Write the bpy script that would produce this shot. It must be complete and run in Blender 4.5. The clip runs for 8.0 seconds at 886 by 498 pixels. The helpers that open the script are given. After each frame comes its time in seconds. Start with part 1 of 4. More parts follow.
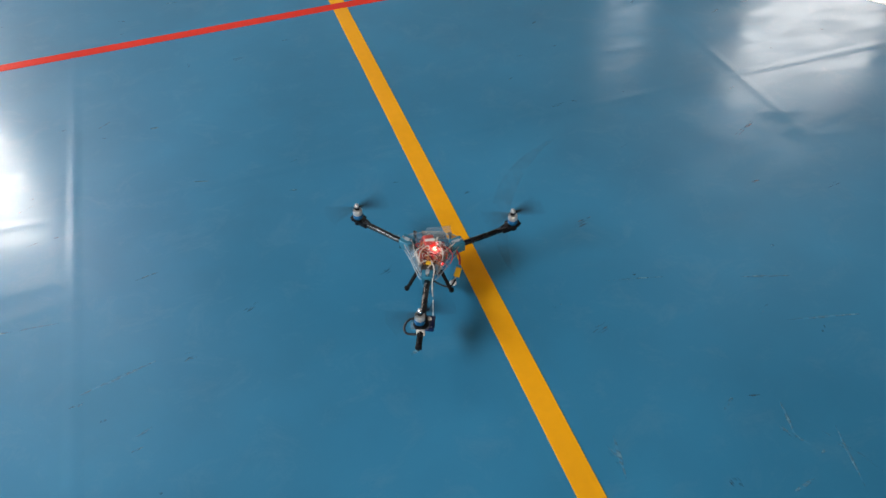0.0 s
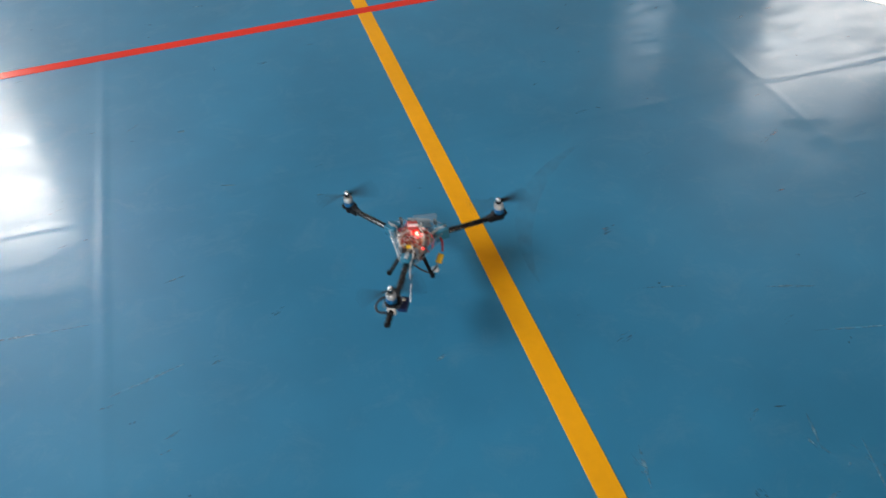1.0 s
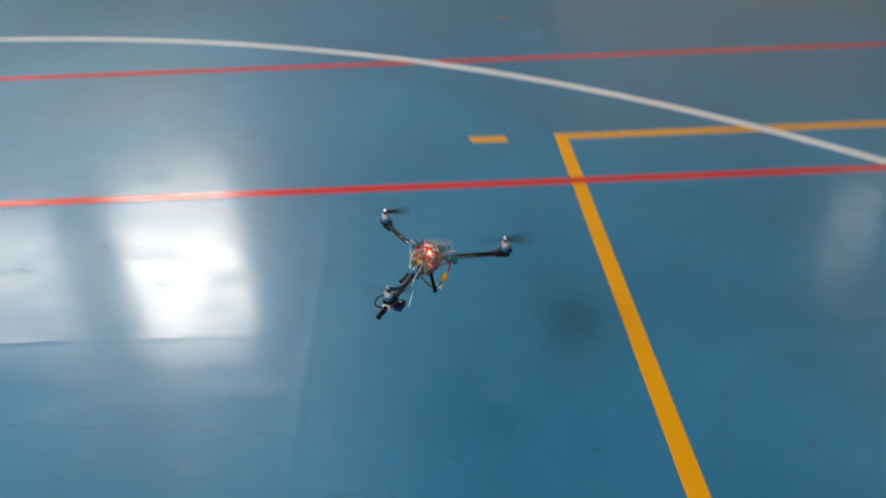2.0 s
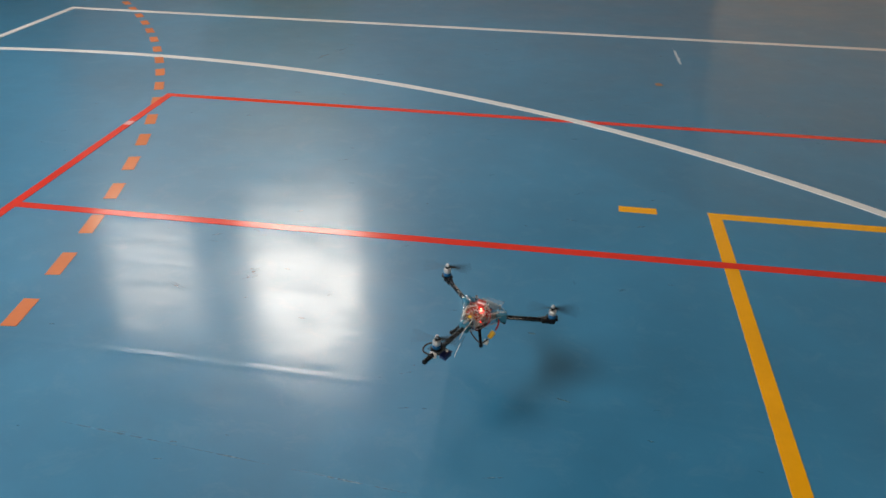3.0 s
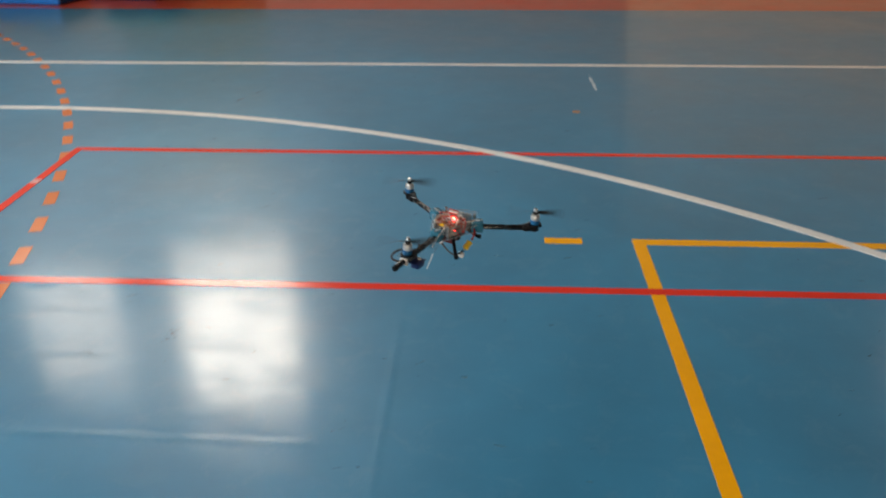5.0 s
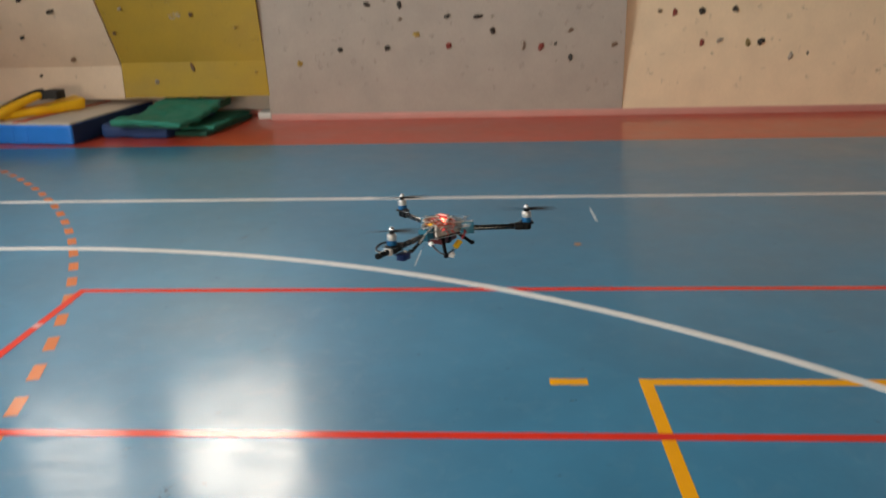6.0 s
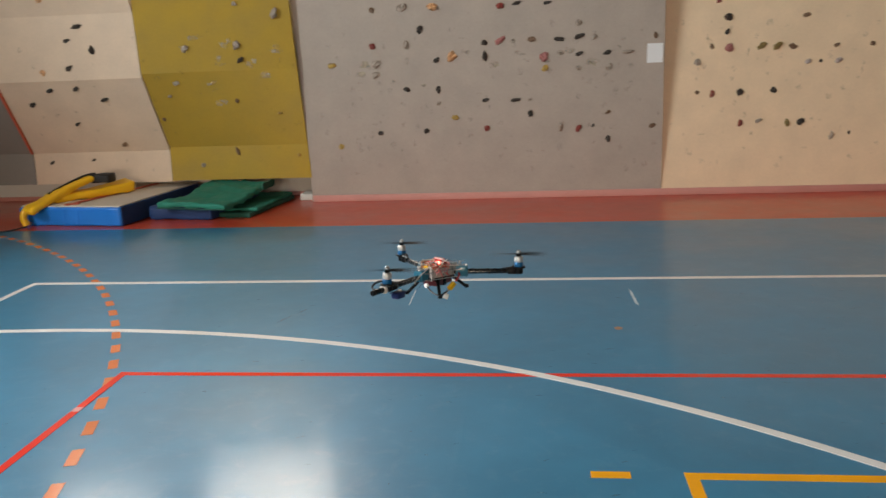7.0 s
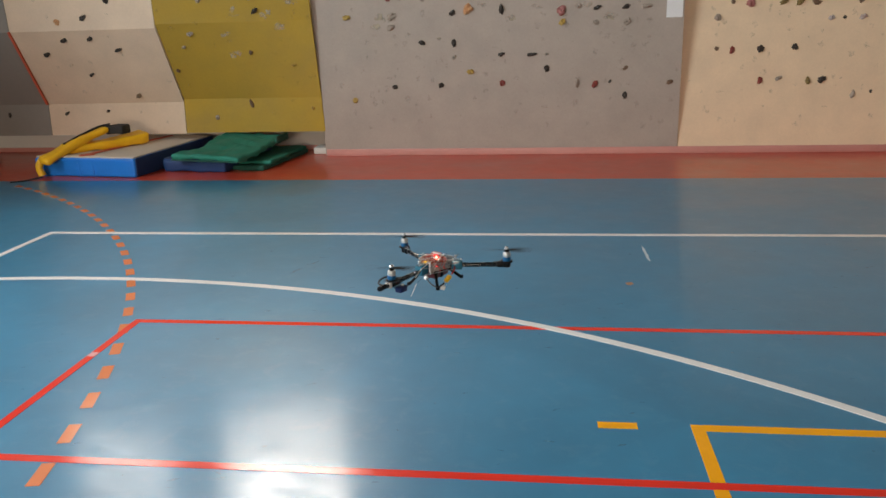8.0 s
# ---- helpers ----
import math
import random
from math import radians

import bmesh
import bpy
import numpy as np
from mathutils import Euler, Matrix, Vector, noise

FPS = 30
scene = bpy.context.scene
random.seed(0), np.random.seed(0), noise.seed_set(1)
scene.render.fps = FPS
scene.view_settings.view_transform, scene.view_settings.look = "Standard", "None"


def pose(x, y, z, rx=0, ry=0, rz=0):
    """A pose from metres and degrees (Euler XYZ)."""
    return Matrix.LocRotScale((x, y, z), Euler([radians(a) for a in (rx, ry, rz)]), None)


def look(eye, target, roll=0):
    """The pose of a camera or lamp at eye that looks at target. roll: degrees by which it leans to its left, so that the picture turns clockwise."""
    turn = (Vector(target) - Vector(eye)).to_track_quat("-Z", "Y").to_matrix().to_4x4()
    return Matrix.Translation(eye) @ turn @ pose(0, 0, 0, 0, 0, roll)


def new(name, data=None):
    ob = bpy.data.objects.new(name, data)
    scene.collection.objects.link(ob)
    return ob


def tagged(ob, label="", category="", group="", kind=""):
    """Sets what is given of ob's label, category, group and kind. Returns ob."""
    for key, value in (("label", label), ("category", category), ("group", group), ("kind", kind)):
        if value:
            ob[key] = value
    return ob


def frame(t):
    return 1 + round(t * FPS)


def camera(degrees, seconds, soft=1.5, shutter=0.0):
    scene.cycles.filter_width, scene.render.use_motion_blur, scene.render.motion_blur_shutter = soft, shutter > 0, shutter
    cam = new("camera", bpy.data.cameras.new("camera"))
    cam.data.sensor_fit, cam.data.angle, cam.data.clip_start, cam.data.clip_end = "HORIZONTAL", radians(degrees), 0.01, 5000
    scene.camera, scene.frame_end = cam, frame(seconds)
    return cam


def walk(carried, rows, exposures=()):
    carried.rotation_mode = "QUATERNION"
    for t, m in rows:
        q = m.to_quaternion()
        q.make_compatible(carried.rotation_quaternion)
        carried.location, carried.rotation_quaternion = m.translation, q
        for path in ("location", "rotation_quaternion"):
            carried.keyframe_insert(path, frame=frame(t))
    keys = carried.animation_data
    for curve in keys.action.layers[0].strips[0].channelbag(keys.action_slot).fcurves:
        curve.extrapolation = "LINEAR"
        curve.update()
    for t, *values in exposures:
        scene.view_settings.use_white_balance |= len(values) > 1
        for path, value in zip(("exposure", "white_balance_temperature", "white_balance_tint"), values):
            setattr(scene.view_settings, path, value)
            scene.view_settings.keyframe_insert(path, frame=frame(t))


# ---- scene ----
cam = camera(57.8, 8.0, soft=1.5, shutter=0.7)
# seconds, eye, target, roll
PATH = [
    (0, (-0.415, -3.058, 1.324), (-0.005, -1.67, -0.057), -2.8),
    (0.5, (-0.401, -3.062, 1.308), (-0.015, -1.663, -0.068), -3.1),
    (1, (-0.437, -3.047, 1.343), (-0.061, -1.649, -0.037), -3.2),
    (1.2, (-0.454, -3.07, 1.35), (-0.135, -1.604, 0.027), -3.104),
    (1.5, (-0.53, -3.045, 1.399), (-0.309, -1.48, 0.174), -1.291),
    (2, (-0.523, -3.056, 1.381), (-0.498, -1.362, 0.317), -1.975),
    (2.2, (-0.533, -3.032, 1.387), (-0.607, -1.296, 0.397), -1.673),
    (3.3, (-0.644, -2.995, 1.437), (-0.905, -1.27, 0.458), 1.2),
    (3.5, (-0.644, -3.014, 1.439), (-0.88, -1.302, 0.432), 1.5),
    (4, (-0.647, -2.972, 1.427), (-0.878, -1.264, 0.411), 1),
    (4.2, (-0.657, -2.945, 1.429), (-0.843, -1.231, 0.416), 1.9),
    (5.3, (-0.588, -2.913, 1.47), (-0.671, -1.104, 0.619), -0.8),
    (5.5, (-0.589, -2.897, 1.484), (-0.694, -1.066, 0.688), -1),
    (6, (-0.584, -2.863, 1.528), (-0.699, -0.974, 0.881), -1.5),
    (6.5, (-0.582, -2.843, 1.568), (-0.698, -0.921, 1.027), -1.9),
    (7, (-0.576, -2.841, 1.565), (-0.787, -0.907, 1.103), -2.2),
    (7.5, (-0.566, -2.842, 1.552), (-0.818, -0.929, 1.029), -1.9),
    (8, (-0.567, -2.85, 1.535), (-0.812, -0.946, 0.974), -1.7),
]
walk(cam, [(t, look(eye, target, roll)) for t, eye, target, roll in PATH],
     [(0, 0.36, 6280, 10), (1.2, 0.34, 6320, 10), (2.0, 0.13, 6500, 10), (3.4, -0.09, 6700, 10), (4.2, -0.05, 6750, 10), (5.5, 0.01, 7000, 10), (6.5, 0.07, 6950, 10), (8.0, 0.09, 6650, 10)])

# ---------------------------------------------------------------- light
world = bpy.data.worlds.new("sky")
scene.world = world
world.use_nodes = True
wn = world.node_tree
sky = wn.nodes.new("ShaderNodeTexSky")
sky.sky_type = "NISHITA"
sky.sun_disc = False
sky.sun_elevation = radians(42)
sky.sun_rotation = radians(250)
wn.links.new(sky.outputs[0], wn.nodes["Background"].inputs[0])
wn.nodes["Background"].inputs[1].default_value = 0.1


def opening_lamp(name, m, width, height, watts, colour):
    """Light from one opening of the hall: daylight, and the added south fill."""
    data = bpy.data.lights.new(name, "AREA")
    data.shape, data.size, data.size_y = "RECTANGLE", width, height
    data.energy, data.color = watts, colour
    ob = new(name, data)
    ob.matrix_basis = m
    return ob


DAY = (1.0, 0.9, 0.8)
SOFT_DAY = (0.88, 0.97, 1.0)
WARM_FILL = (1.0, 0.84, 0.66)
HALL_W, HALL_E, HALL_S, HALL_N, HALL_H = -7.5, 13.0, -20.0, 6.66, 7.8
# (x0, x1, z0, z1, radiance) of the windows above the climbing wall
NORTH_WINDOWS = [(-7.3, -5.75, 3.66, 6.2, 8.2), (-5.0, -3.2, 4.2, 6.36, 20.0), (-5.0, -3.2, 3.1, 4.12, 10.0), (5.13, 5.96, 3.97, 5.63, 2.3), (7.66, 10.76, 4.39, 6.87, 8.0)]
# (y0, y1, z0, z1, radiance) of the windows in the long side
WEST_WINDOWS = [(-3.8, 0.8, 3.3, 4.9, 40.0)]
# (x0, x1, z0, z1, radiance) of unseen openings added behind to brighten the boards
SOUTH_FILL = [(-6.8, -1.0, 0.2, 3.2, 19.0), (0.0, 2.0, 0.2, 3.2, 19.0)]
for x0, x1, z0, z1, power in NORTH_WINDOWS:
    opening_lamp("window_daylight", pose((x0 + x1) / 2, HALL_N + 0.2, (z0 + z1) / 2, -90, 0, 0), x1 - x0, z1 - z0, power * math.pi * (x1 - x0) * (z1 - z0), DAY)
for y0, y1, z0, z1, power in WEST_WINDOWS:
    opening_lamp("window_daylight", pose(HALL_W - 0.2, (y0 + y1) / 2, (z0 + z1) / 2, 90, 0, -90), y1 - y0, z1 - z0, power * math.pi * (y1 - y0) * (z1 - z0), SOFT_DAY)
# warm fill lamps, added for the climbing boards
for x0, x1, z0, z1, power in SOUTH_FILL:
    opening_lamp("window_daylight", pose((x0 + x1) / 2, HALL_S - 0.2, (z0 + z1) / 2, 90, 0, 0), x1 - x0, z1 - z0, power * math.pi * (x1 - x0) * (z1 - z0), WARM_FILL)


# ---------------------------------------------------------------- materials
def mat(name, colour, rough=0.5, metal=0.0, vary=0.12, scale=6.0, bump=0.0, bump_scale=60.0, spec=0.5, fine=None, coat=0.0):
    """A surface with colour variation at two scales and a fine relief."""
    m = bpy.data.materials.new(name)
    m.use_nodes = True
    nt = m.node_tree
    b = nt.nodes["Principled BSDF"]
    b.inputs["Roughness"].default_value = rough
    b.inputs["Metallic"].default_value = metal
    b.inputs["Specular IOR Level"].default_value = spec
    b.inputs["Coat Weight"].default_value = coat
    tc = nt.nodes.new("ShaderNodeTexCoord")
    n1 = nt.nodes.new("ShaderNodeTexNoise")
    n1.inputs["Scale"].default_value = scale
    n1.inputs["Detail"].default_value = 6
    n2 = nt.nodes.new("ShaderNodeTexNoise")
    n2.inputs["Scale"].default_value = fine or scale * 14
    n2.inputs["Detail"].default_value = 3
    for n in (n1, n2):
        nt.links.new(tc.outputs["Object"], n.inputs["Vector"])
    add = nt.nodes.new("ShaderNodeMath")
    add.operation = "MULTIPLY_ADD"
    nt.links.new(n2.outputs["Fac"], add.inputs[0])
    add.inputs[1].default_value = 0.4
    nt.links.new(n1.outputs["Fac"], add.inputs[2])
    ramp = nt.nodes.new("ShaderNodeMapRange")
    ramp.inputs[1].default_value, ramp.inputs[2].default_value = 0.4, 1.0
    ramp.inputs[3].default_value, ramp.inputs[4].default_value = 1 - vary, 1 + vary
    nt.links.new(add.outputs[0], ramp.inputs[0])
    mul = nt.nodes.new("ShaderNodeVectorMath")
    mul.operation = "SCALE"
    mul.inputs[0].default_value = colour
    nt.links.new(ramp.outputs[0], mul.inputs["Scale"])
    nt.links.new(mul.outputs[0], b.inputs["Base Color"])
    rr = nt.nodes.new("ShaderNodeMapRange")
    rr.inputs[1].default_value, rr.inputs[2].default_value = 0.3, 0.7
    rr.inputs[3].default_value, rr.inputs[4].default_value = rough * 0.85, min(1, rough * 1.2)
    nt.links.new(n1.outputs["Fac"], rr.inputs[0])
    nt.links.new(rr.outputs[0], b.inputs["Roughness"])
    if bump:
        n3 = nt.nodes.new("ShaderNodeTexNoise")
        n3.inputs["Scale"].default_value = bump_scale
        n3.inputs["Detail"].default_value = 4
        nt.links.new(tc.outputs["Object"], n3.inputs["Vector"])
        bp = nt.nodes.new("ShaderNodeBump")
        bp.inputs["Strength"].default_value = bump
        bp.inputs["Distance"].default_value = 0.002
        nt.links.new(n3.outputs["Fac"], bp.inputs["Height"])
        nt.links.new(bp.outputs[0], b.inputs["Normal"])
    return m


def floor_mat(name, colour):
    """Sheet vinyl: worn gloss, long rub marks, faint stains, slight waves."""
    m = mat(name, colour, 0.4, 0, 0.2, 1.3, 0, spec=0.36, fine=6)
    nt = m.node_tree
    b = nt.nodes["Principled BSDF"]
    tc = nt.nodes.new("ShaderNodeTexCoord")
    # rub marks
    mp = nt.nodes.new("ShaderNodeMapping")
    mp.inputs["Scale"].default_value = (2.6, 3.0, 1)
    mp.inputs["Rotation"].default_value = (0, 0, radians(8))
    nt.links.new(tc.outputs["Object"], mp.inputs[0])
    ns = nt.nodes.new("ShaderNodeTexNoise")
    ns.inputs["Scale"].default_value = 2.6
    ns.inputs["Detail"].default_value = 5
    ns.inputs["Roughness"].default_value = 0.62
    nt.links.new(mp.outputs[0], ns.inputs["Vector"])
    rr = nt.nodes.new("ShaderNodeMapRange")
    rr.inputs[1].default_value, rr.inputs[2].default_value = 0.22, 0.8
    rr.inputs[3].default_value, rr.inputs[4].default_value = FLOOR_ROUGH[0], FLOOR_ROUGH[1]
    # fine streaks left by the mop and by shoes
    mq = nt.nodes.new("ShaderNodeMapping")
    mq.inputs["Scale"].default_value = (1.0, 3.2, 1)
    mq.inputs["Rotation"].default_value = (0, 0, radians(-6))
    nt.links.new(tc.outputs["Object"], mq.inputs[0])
    nf = nt.nodes.new("ShaderNodeTexNoise")
    nf.inputs["Scale"].default_value = 7
    nf.inputs["Detail"].default_value = 8
    nf.inputs["Roughness"].default_value = 0.55
    nf.inputs["Distortion"].default_value = 0.4
    nt.links.new(mq.outputs[0], nf.inputs["Vector"])
    mm = nt.nodes.new("ShaderNodeMath")
    mm.operation = "MULTIPLY_ADD"
    mm.inputs[1].default_value = 1.0
    mm.inputs[2].default_value = -0.5
    nt.links.new(nf.outputs["Fac"], mm.inputs[0])
    ma = nt.nodes.new("ShaderNodeMath")
    nt.links.new(mm.outputs[0], ma.inputs[0])
    nt.links.new(ns.outputs["Fac"], ma.inputs[1])
    nt.links.new(ma.outputs[0], rr.inputs[0])
    # a polished wear layer over a duller sheet
    b.inputs["Coat Weight"].default_value = 0.5
    nt.links.new(rr.outputs[0], b.inputs["Coat Roughness"])
    # pale scuffs
    sc = nt.nodes.new("ShaderNodeTexNoise")
    sc.inputs["Scale"].default_value = 3.1
    sc.inputs["Detail"].default_value = 10
    sc.inputs["Roughness"].default_value = 0.75
    sc.inputs["Distortion"].default_value = 0.6
    nt.links.new(mp.outputs[0], sc.inputs["Vector"])
    sr = nt.nodes.new("ShaderNodeMapRange")
    sr.inputs[1].default_value, sr.inputs[2].default_value = 0.52, 0.85
    sr.inputs[3].default_value, sr.inputs[4].default_value = 0, 0.22
    nt.links.new(sc.outputs["Fac"], sr.inputs[0])
    mix = nt.nodes.new("ShaderNodeMix")
    mix.data_type = "RGBA"
    old = b.inputs["Base Color"].links[0].from_socket
    nt.links.new(sr.outputs[0], mix.inputs["Factor"])
    nt.links.new(old, mix.inputs["A"])
    mix.inputs["B"].default_value = (0.22, 0.34, 0.42, 1)
    nt.links.new(mix.outputs["Result"], b.inputs["Base Color"])
    # waves of the laid sheet and fine grain
    w1 = nt.nodes.new("ShaderNodeTexNoise")
    w1.inputs["Scale"].default_value = 4.5
    w1.inputs["Detail"].default_value = 2
    w2 = nt.nodes.new("ShaderNodeTexNoise")
    w2.inputs["Scale"].default_value = 13
    w2.inputs["Detail"].default_value = 3
    nt.links.new(tc.outputs["Object"], w2.inputs["Vector"])
    nt.links.new(tc.outputs["Object"], w1.inputs["Vector"])
    b1 = nt.nodes.new("ShaderNodeBump")
    b1.inputs["Strength"].default_value, b1.inputs["Distance"].default_value = 0.095, 0.0016
    b2 = nt.nodes.new("ShaderNodeBump")
    b2.inputs["Strength"].default_value, b2.inputs["Distance"].default_value = 0.16, 0.0008
    nt.links.new(w1.outputs["Fac"], b1.inputs["Height"])
    nt.links.new(w2.outputs["Fac"], b2.inputs["Height"])
    nt.links.new(b1.outputs[0], b2.inputs["Normal"])
    nt.links.new(b2.outputs[0], b.inputs["Normal"])
    nt.links.new(b2.outputs[0], b.inputs["Coat Normal"])
    return m


def glow(name, colour, strength):
    m = bpy.data.materials.new(name)
    m.use_nodes = True
    b = m.node_tree.nodes["Principled BSDF"]
    b.inputs["Base Color"].default_value = (*colour, 1)
    b.inputs["Emission Color"].default_value = (*colour, 1)
    b.inputs["Emission Strength"].default_value = strength
    return m


def acrylic(name, colour, share=0.75):
    """Thin clear plastic: lets most light through, keeps gloss and some haze."""
    m = bpy.data.materials.new(name)
    m.use_nodes = True
    nt = m.node_tree
    b = nt.nodes["Principled BSDF"]
    b.inputs["Base Color"].default_value = (*colour, 1)
    b.inputs["Roughness"].default_value = 0.12
    tr = nt.nodes.new("ShaderNodeBsdfTransparent")
    tr.inputs[0].default_value = (0.5 + colour[0] / 2, 0.5 + colour[1] / 2, 0.5 + colour[2] / 2, 1)
    mx = nt.nodes.new("ShaderNodeMixShader")
    ns = nt.nodes.new("ShaderNodeTexNoise")
    ns.inputs["Scale"].default_value = 60
    tc = nt.nodes.new("ShaderNodeTexCoord")
    nt.links.new(tc.outputs["Object"], ns.inputs["Vector"])
    mr = nt.nodes.new("ShaderNodeMapRange")
    mr.inputs[3].default_value, mr.inputs[4].default_value = share - 0.12, min(1, share + 0.12)
    nt.links.new(ns.outputs["Fac"], mr.inputs[0])
    nt.links.new(mr.outputs[0], mx.inputs[0])
    nt.links.new(b.outputs[0], mx.inputs[1])
    nt.links.new(tr.outputs[0], mx.inputs[2])
    nt.links.new(mx.outputs[0], nt.nodes["Material Output"].inputs[0])
    return m


def dust(name, colour, cover, scale, rough=0.8):
    """A broken film of dust or rubbed paint through which the surface below shows."""
    m = mat(name, colour, rough, 0, 0.12, scale)
    nt = m.node_tree
    tr = nt.nodes.new("ShaderNodeBsdfTransparent")
    mx = nt.nodes.new("ShaderNodeMixShader")
    tc = nt.nodes.new("ShaderNodeTexCoord")
    ns = nt.nodes.new("ShaderNodeTexNoise")
    ns.inputs["Scale"].default_value = scale
    ns.inputs["Detail"].default_value = 5
    nt.links.new(tc.outputs["Object"], ns.inputs["Vector"])
    mr = nt.nodes.new("ShaderNodeMapRange")
    mr.inputs[1].default_value, mr.inputs[2].default_value = 0.4, 0.68
    mr.inputs[3].default_value, mr.inputs[4].default_value = 0.0, cover
    nt.links.new(ns.outputs["Fac"], mr.inputs[0])
    nt.links.new(mr.outputs[0], mx.inputs[0])
    nt.links.new(tr.outputs[0], mx.inputs[1])
    nt.links.new(nt.nodes["Principled BSDF"].outputs[0], mx.inputs[2])
    nt.links.new(mx.outputs[0], nt.nodes["Material Output"].inputs[0])
    return m


FLOOR_ROUGH = (0.05, 0.27)
BLUE = floor_mat("blue_vinyl", (0.027, 0.176, 0.304))
BRICK_RED = floor_mat("red_vinyl", (0.56, 0.06, 0.026))
Y_LINE = mat("yellow_line_paint", (0.86, 0.36, 0.004), 0.16, 0, 0.08, 3, 0.04, 40)
R_LINE = mat("red_line_paint", (0.7, 0.028, 0.013), 0.16, 0, 0.08, 3, 0.04, 40)
W_LINE = mat("white_line_paint", (0.74, 0.71, 0.69), 0.16, 0, 0.08, 3, 0.04, 40)
O_LINE = mat("orange_line_paint", (0.62, 0.17, 0.06), 0.16, 0, 0.08, 3, 0.04, 40)
SCUFF_DARK = dust("dark_scuff", (0.03, 0.07, 0.1), 0.85, 70, 0.35)
SCUFF_PALE = dust("pale_scuff", (0.15, 0.3, 0.39), 0.75, 60, 0.35)
SCUFF_SKID = dust("skid_mark", (0.14, 0.3, 0.4), 0.22, 18, 0.35)
SCUFF_WHITE = mat("white_scratch", (0.5, 0.56, 0.6), 0.5, 0, 0.25, 30)
SCUFF_RUST = dust("rust_scuff", (0.16, 0.12, 0.11), 0.9, 60, 0.35)
RUST_SPOT = mat("rust_spot", (0.36, 0.18, 0.1), 0.5, 0, 0.2, 40)
PLASTER = mat("white_plaster", (0.6, 0.58, 0.55), 0.8, 0, 0.05, 1.5, 0.2, 40)
WALL_PAINT = mat("grey_wall_paint", (0.3, 0.29, 0.28), 0.8, 0, 0.05, 1.5, 0.2, 40)
CEIL = mat("grey_ceiling", (0.13, 0.13, 0.13), 0.85, 0, 0.06, 1.0, 0.2, 20)
SKIRT = mat("pink_skirting", (0.55, 0.24, 0.21), 0.5, 0, 0.08, 3)
GREY_BOARD = mat("grey_board", (0.385, 0.318, 0.275), 0.75, 0, 0.11, 3.5, 0.35, 90)
DARK_BOARD = mat("dark_grey_board", (0.24, 0.215, 0.2), 0.75, 0, 0.07, 1.6, 0.35, 90)
CREAM_BOARD = mat("cream_board", (0.76, 0.565, 0.385), 0.75, 0, 0.09, 3.2, 0.35, 90)
PALE_BOARD = mat("pale_cream_board", (0.67, 0.515, 0.39), 0.75, 0, 0.09, 3.2, 0.35, 90)
OCHRE_BOARD = mat("ochre_board", (0.4, 0.255, 0.03), 0.72, 0, 0.12, 3.0, 0.35, 90)
WORN = mat("worn_red_paint", (0.6, 0.25, 0.24), 0.5, 0, 0.1, 8)
CHALK = dust("chalk", (0.55, 0.47, 0.36), 0.6, 11)
PAPER = mat("paper", (0.74, 0.73, 0.74), 0.8, 0, 0.04, 4)
H_DARK = mat("dark_resin", (0.03, 0.022, 0.018), 0.65, 0, 0.3, 20, 0.6, 150)
H_PALE = mat("pale_resin", (0.34, 0.28, 0.235), 0.7, 0, 0.25, 20, 0.6, 150)
H_RED = mat("red_resin", (0.22, 0.033, 0.025), 0.65, 0, 0.25, 20, 0.6, 150)
H_YEL = mat("ochre_resin", (0.42, 0.27, 0.06), 0.65, 0, 0.25, 20, 0.6, 150)
H_BROWN = mat("brown_resin", (0.17, 0.10, 0.06), 0.65, 0, 0.25, 20, 0.6, 150)
H_ORANGE = mat("peach_resin", (0.62, 0.33, 0.16), 0.65, 0, 0.25, 20, 0.6, 150)
H_PINK = mat("pink_resin", (0.36, 0.14, 0.13), 0.7, 0, 0.3, 20, 0.6, 150)
H_KHAKI = mat("khaki_resin", (0.2, 0.14, 0.045), 0.65, 0, 0.3, 20, 0.6, 150)
H_LILAC = mat("lilac_resin", (0.46, 0.38, 0.36), 0.7, 0, 0.2, 20, 0.6, 150)
STEEL = mat("bolt_steel", (0.12, 0.12, 0.12), 0.6, 0.6, 0.1, 40)
M_BLUE = mat("blue_tarpaulin", (0.01, 0.2, 0.72), 0.42, 0, 0.1, 4, 0.3, 30)
M_NAVY = mat("navy_tarpaulin", (0.008, 0.038, 0.14), 0.65, 0, 0.12, 4, 0.3, 30)
M_TOP = mat("grey_mat_top", (0.62, 0.53, 0.45), 0.7, 0, 0.08, 3, 0.3, 60)
M_GREEN = mat("green_tarpaulin", (0.012, 0.19, 0.135), 0.7, 0, 0.14, 4, 0.4, 25)
M_DKGREEN = mat("dark_green_tarpaulin", (0.008, 0.085, 0.06), 0.7, 0, 0.14, 4, 0.4, 25)
M_YELLOW = mat("yellow_tarpaulin", (0.92, 0.5, 0.014), 0.45, 0, 0.12, 5, 0.4, 25)
M_BLACK = mat("black_webbing", (0.015, 0.015, 0.017), 0.7, 0, 0.2, 12, 0.4, 80)
SMUDGE = dust("dirty_smudge", (0.2, 0.16, 0.12), 0.24, 34)
HOLE = mat("bolt_hole", (0.3, 0.25, 0.21), 0.85, 0, 0.1, 9)
M_RED = mat("red_strap", (0.55, 0.1, 0.05), 0.6, 0, 0.1, 8)
CARBON = mat("black_carbon_tube", (0.004, 0.004, 0.0045), 0.26, 0, 0.2, 60, 0.1, 400, spec=0.55)
BLACK = mat("black_plastic", (0.003, 0.003, 0.004), 0.5, 0, 0.2, 60, spec=0.15)
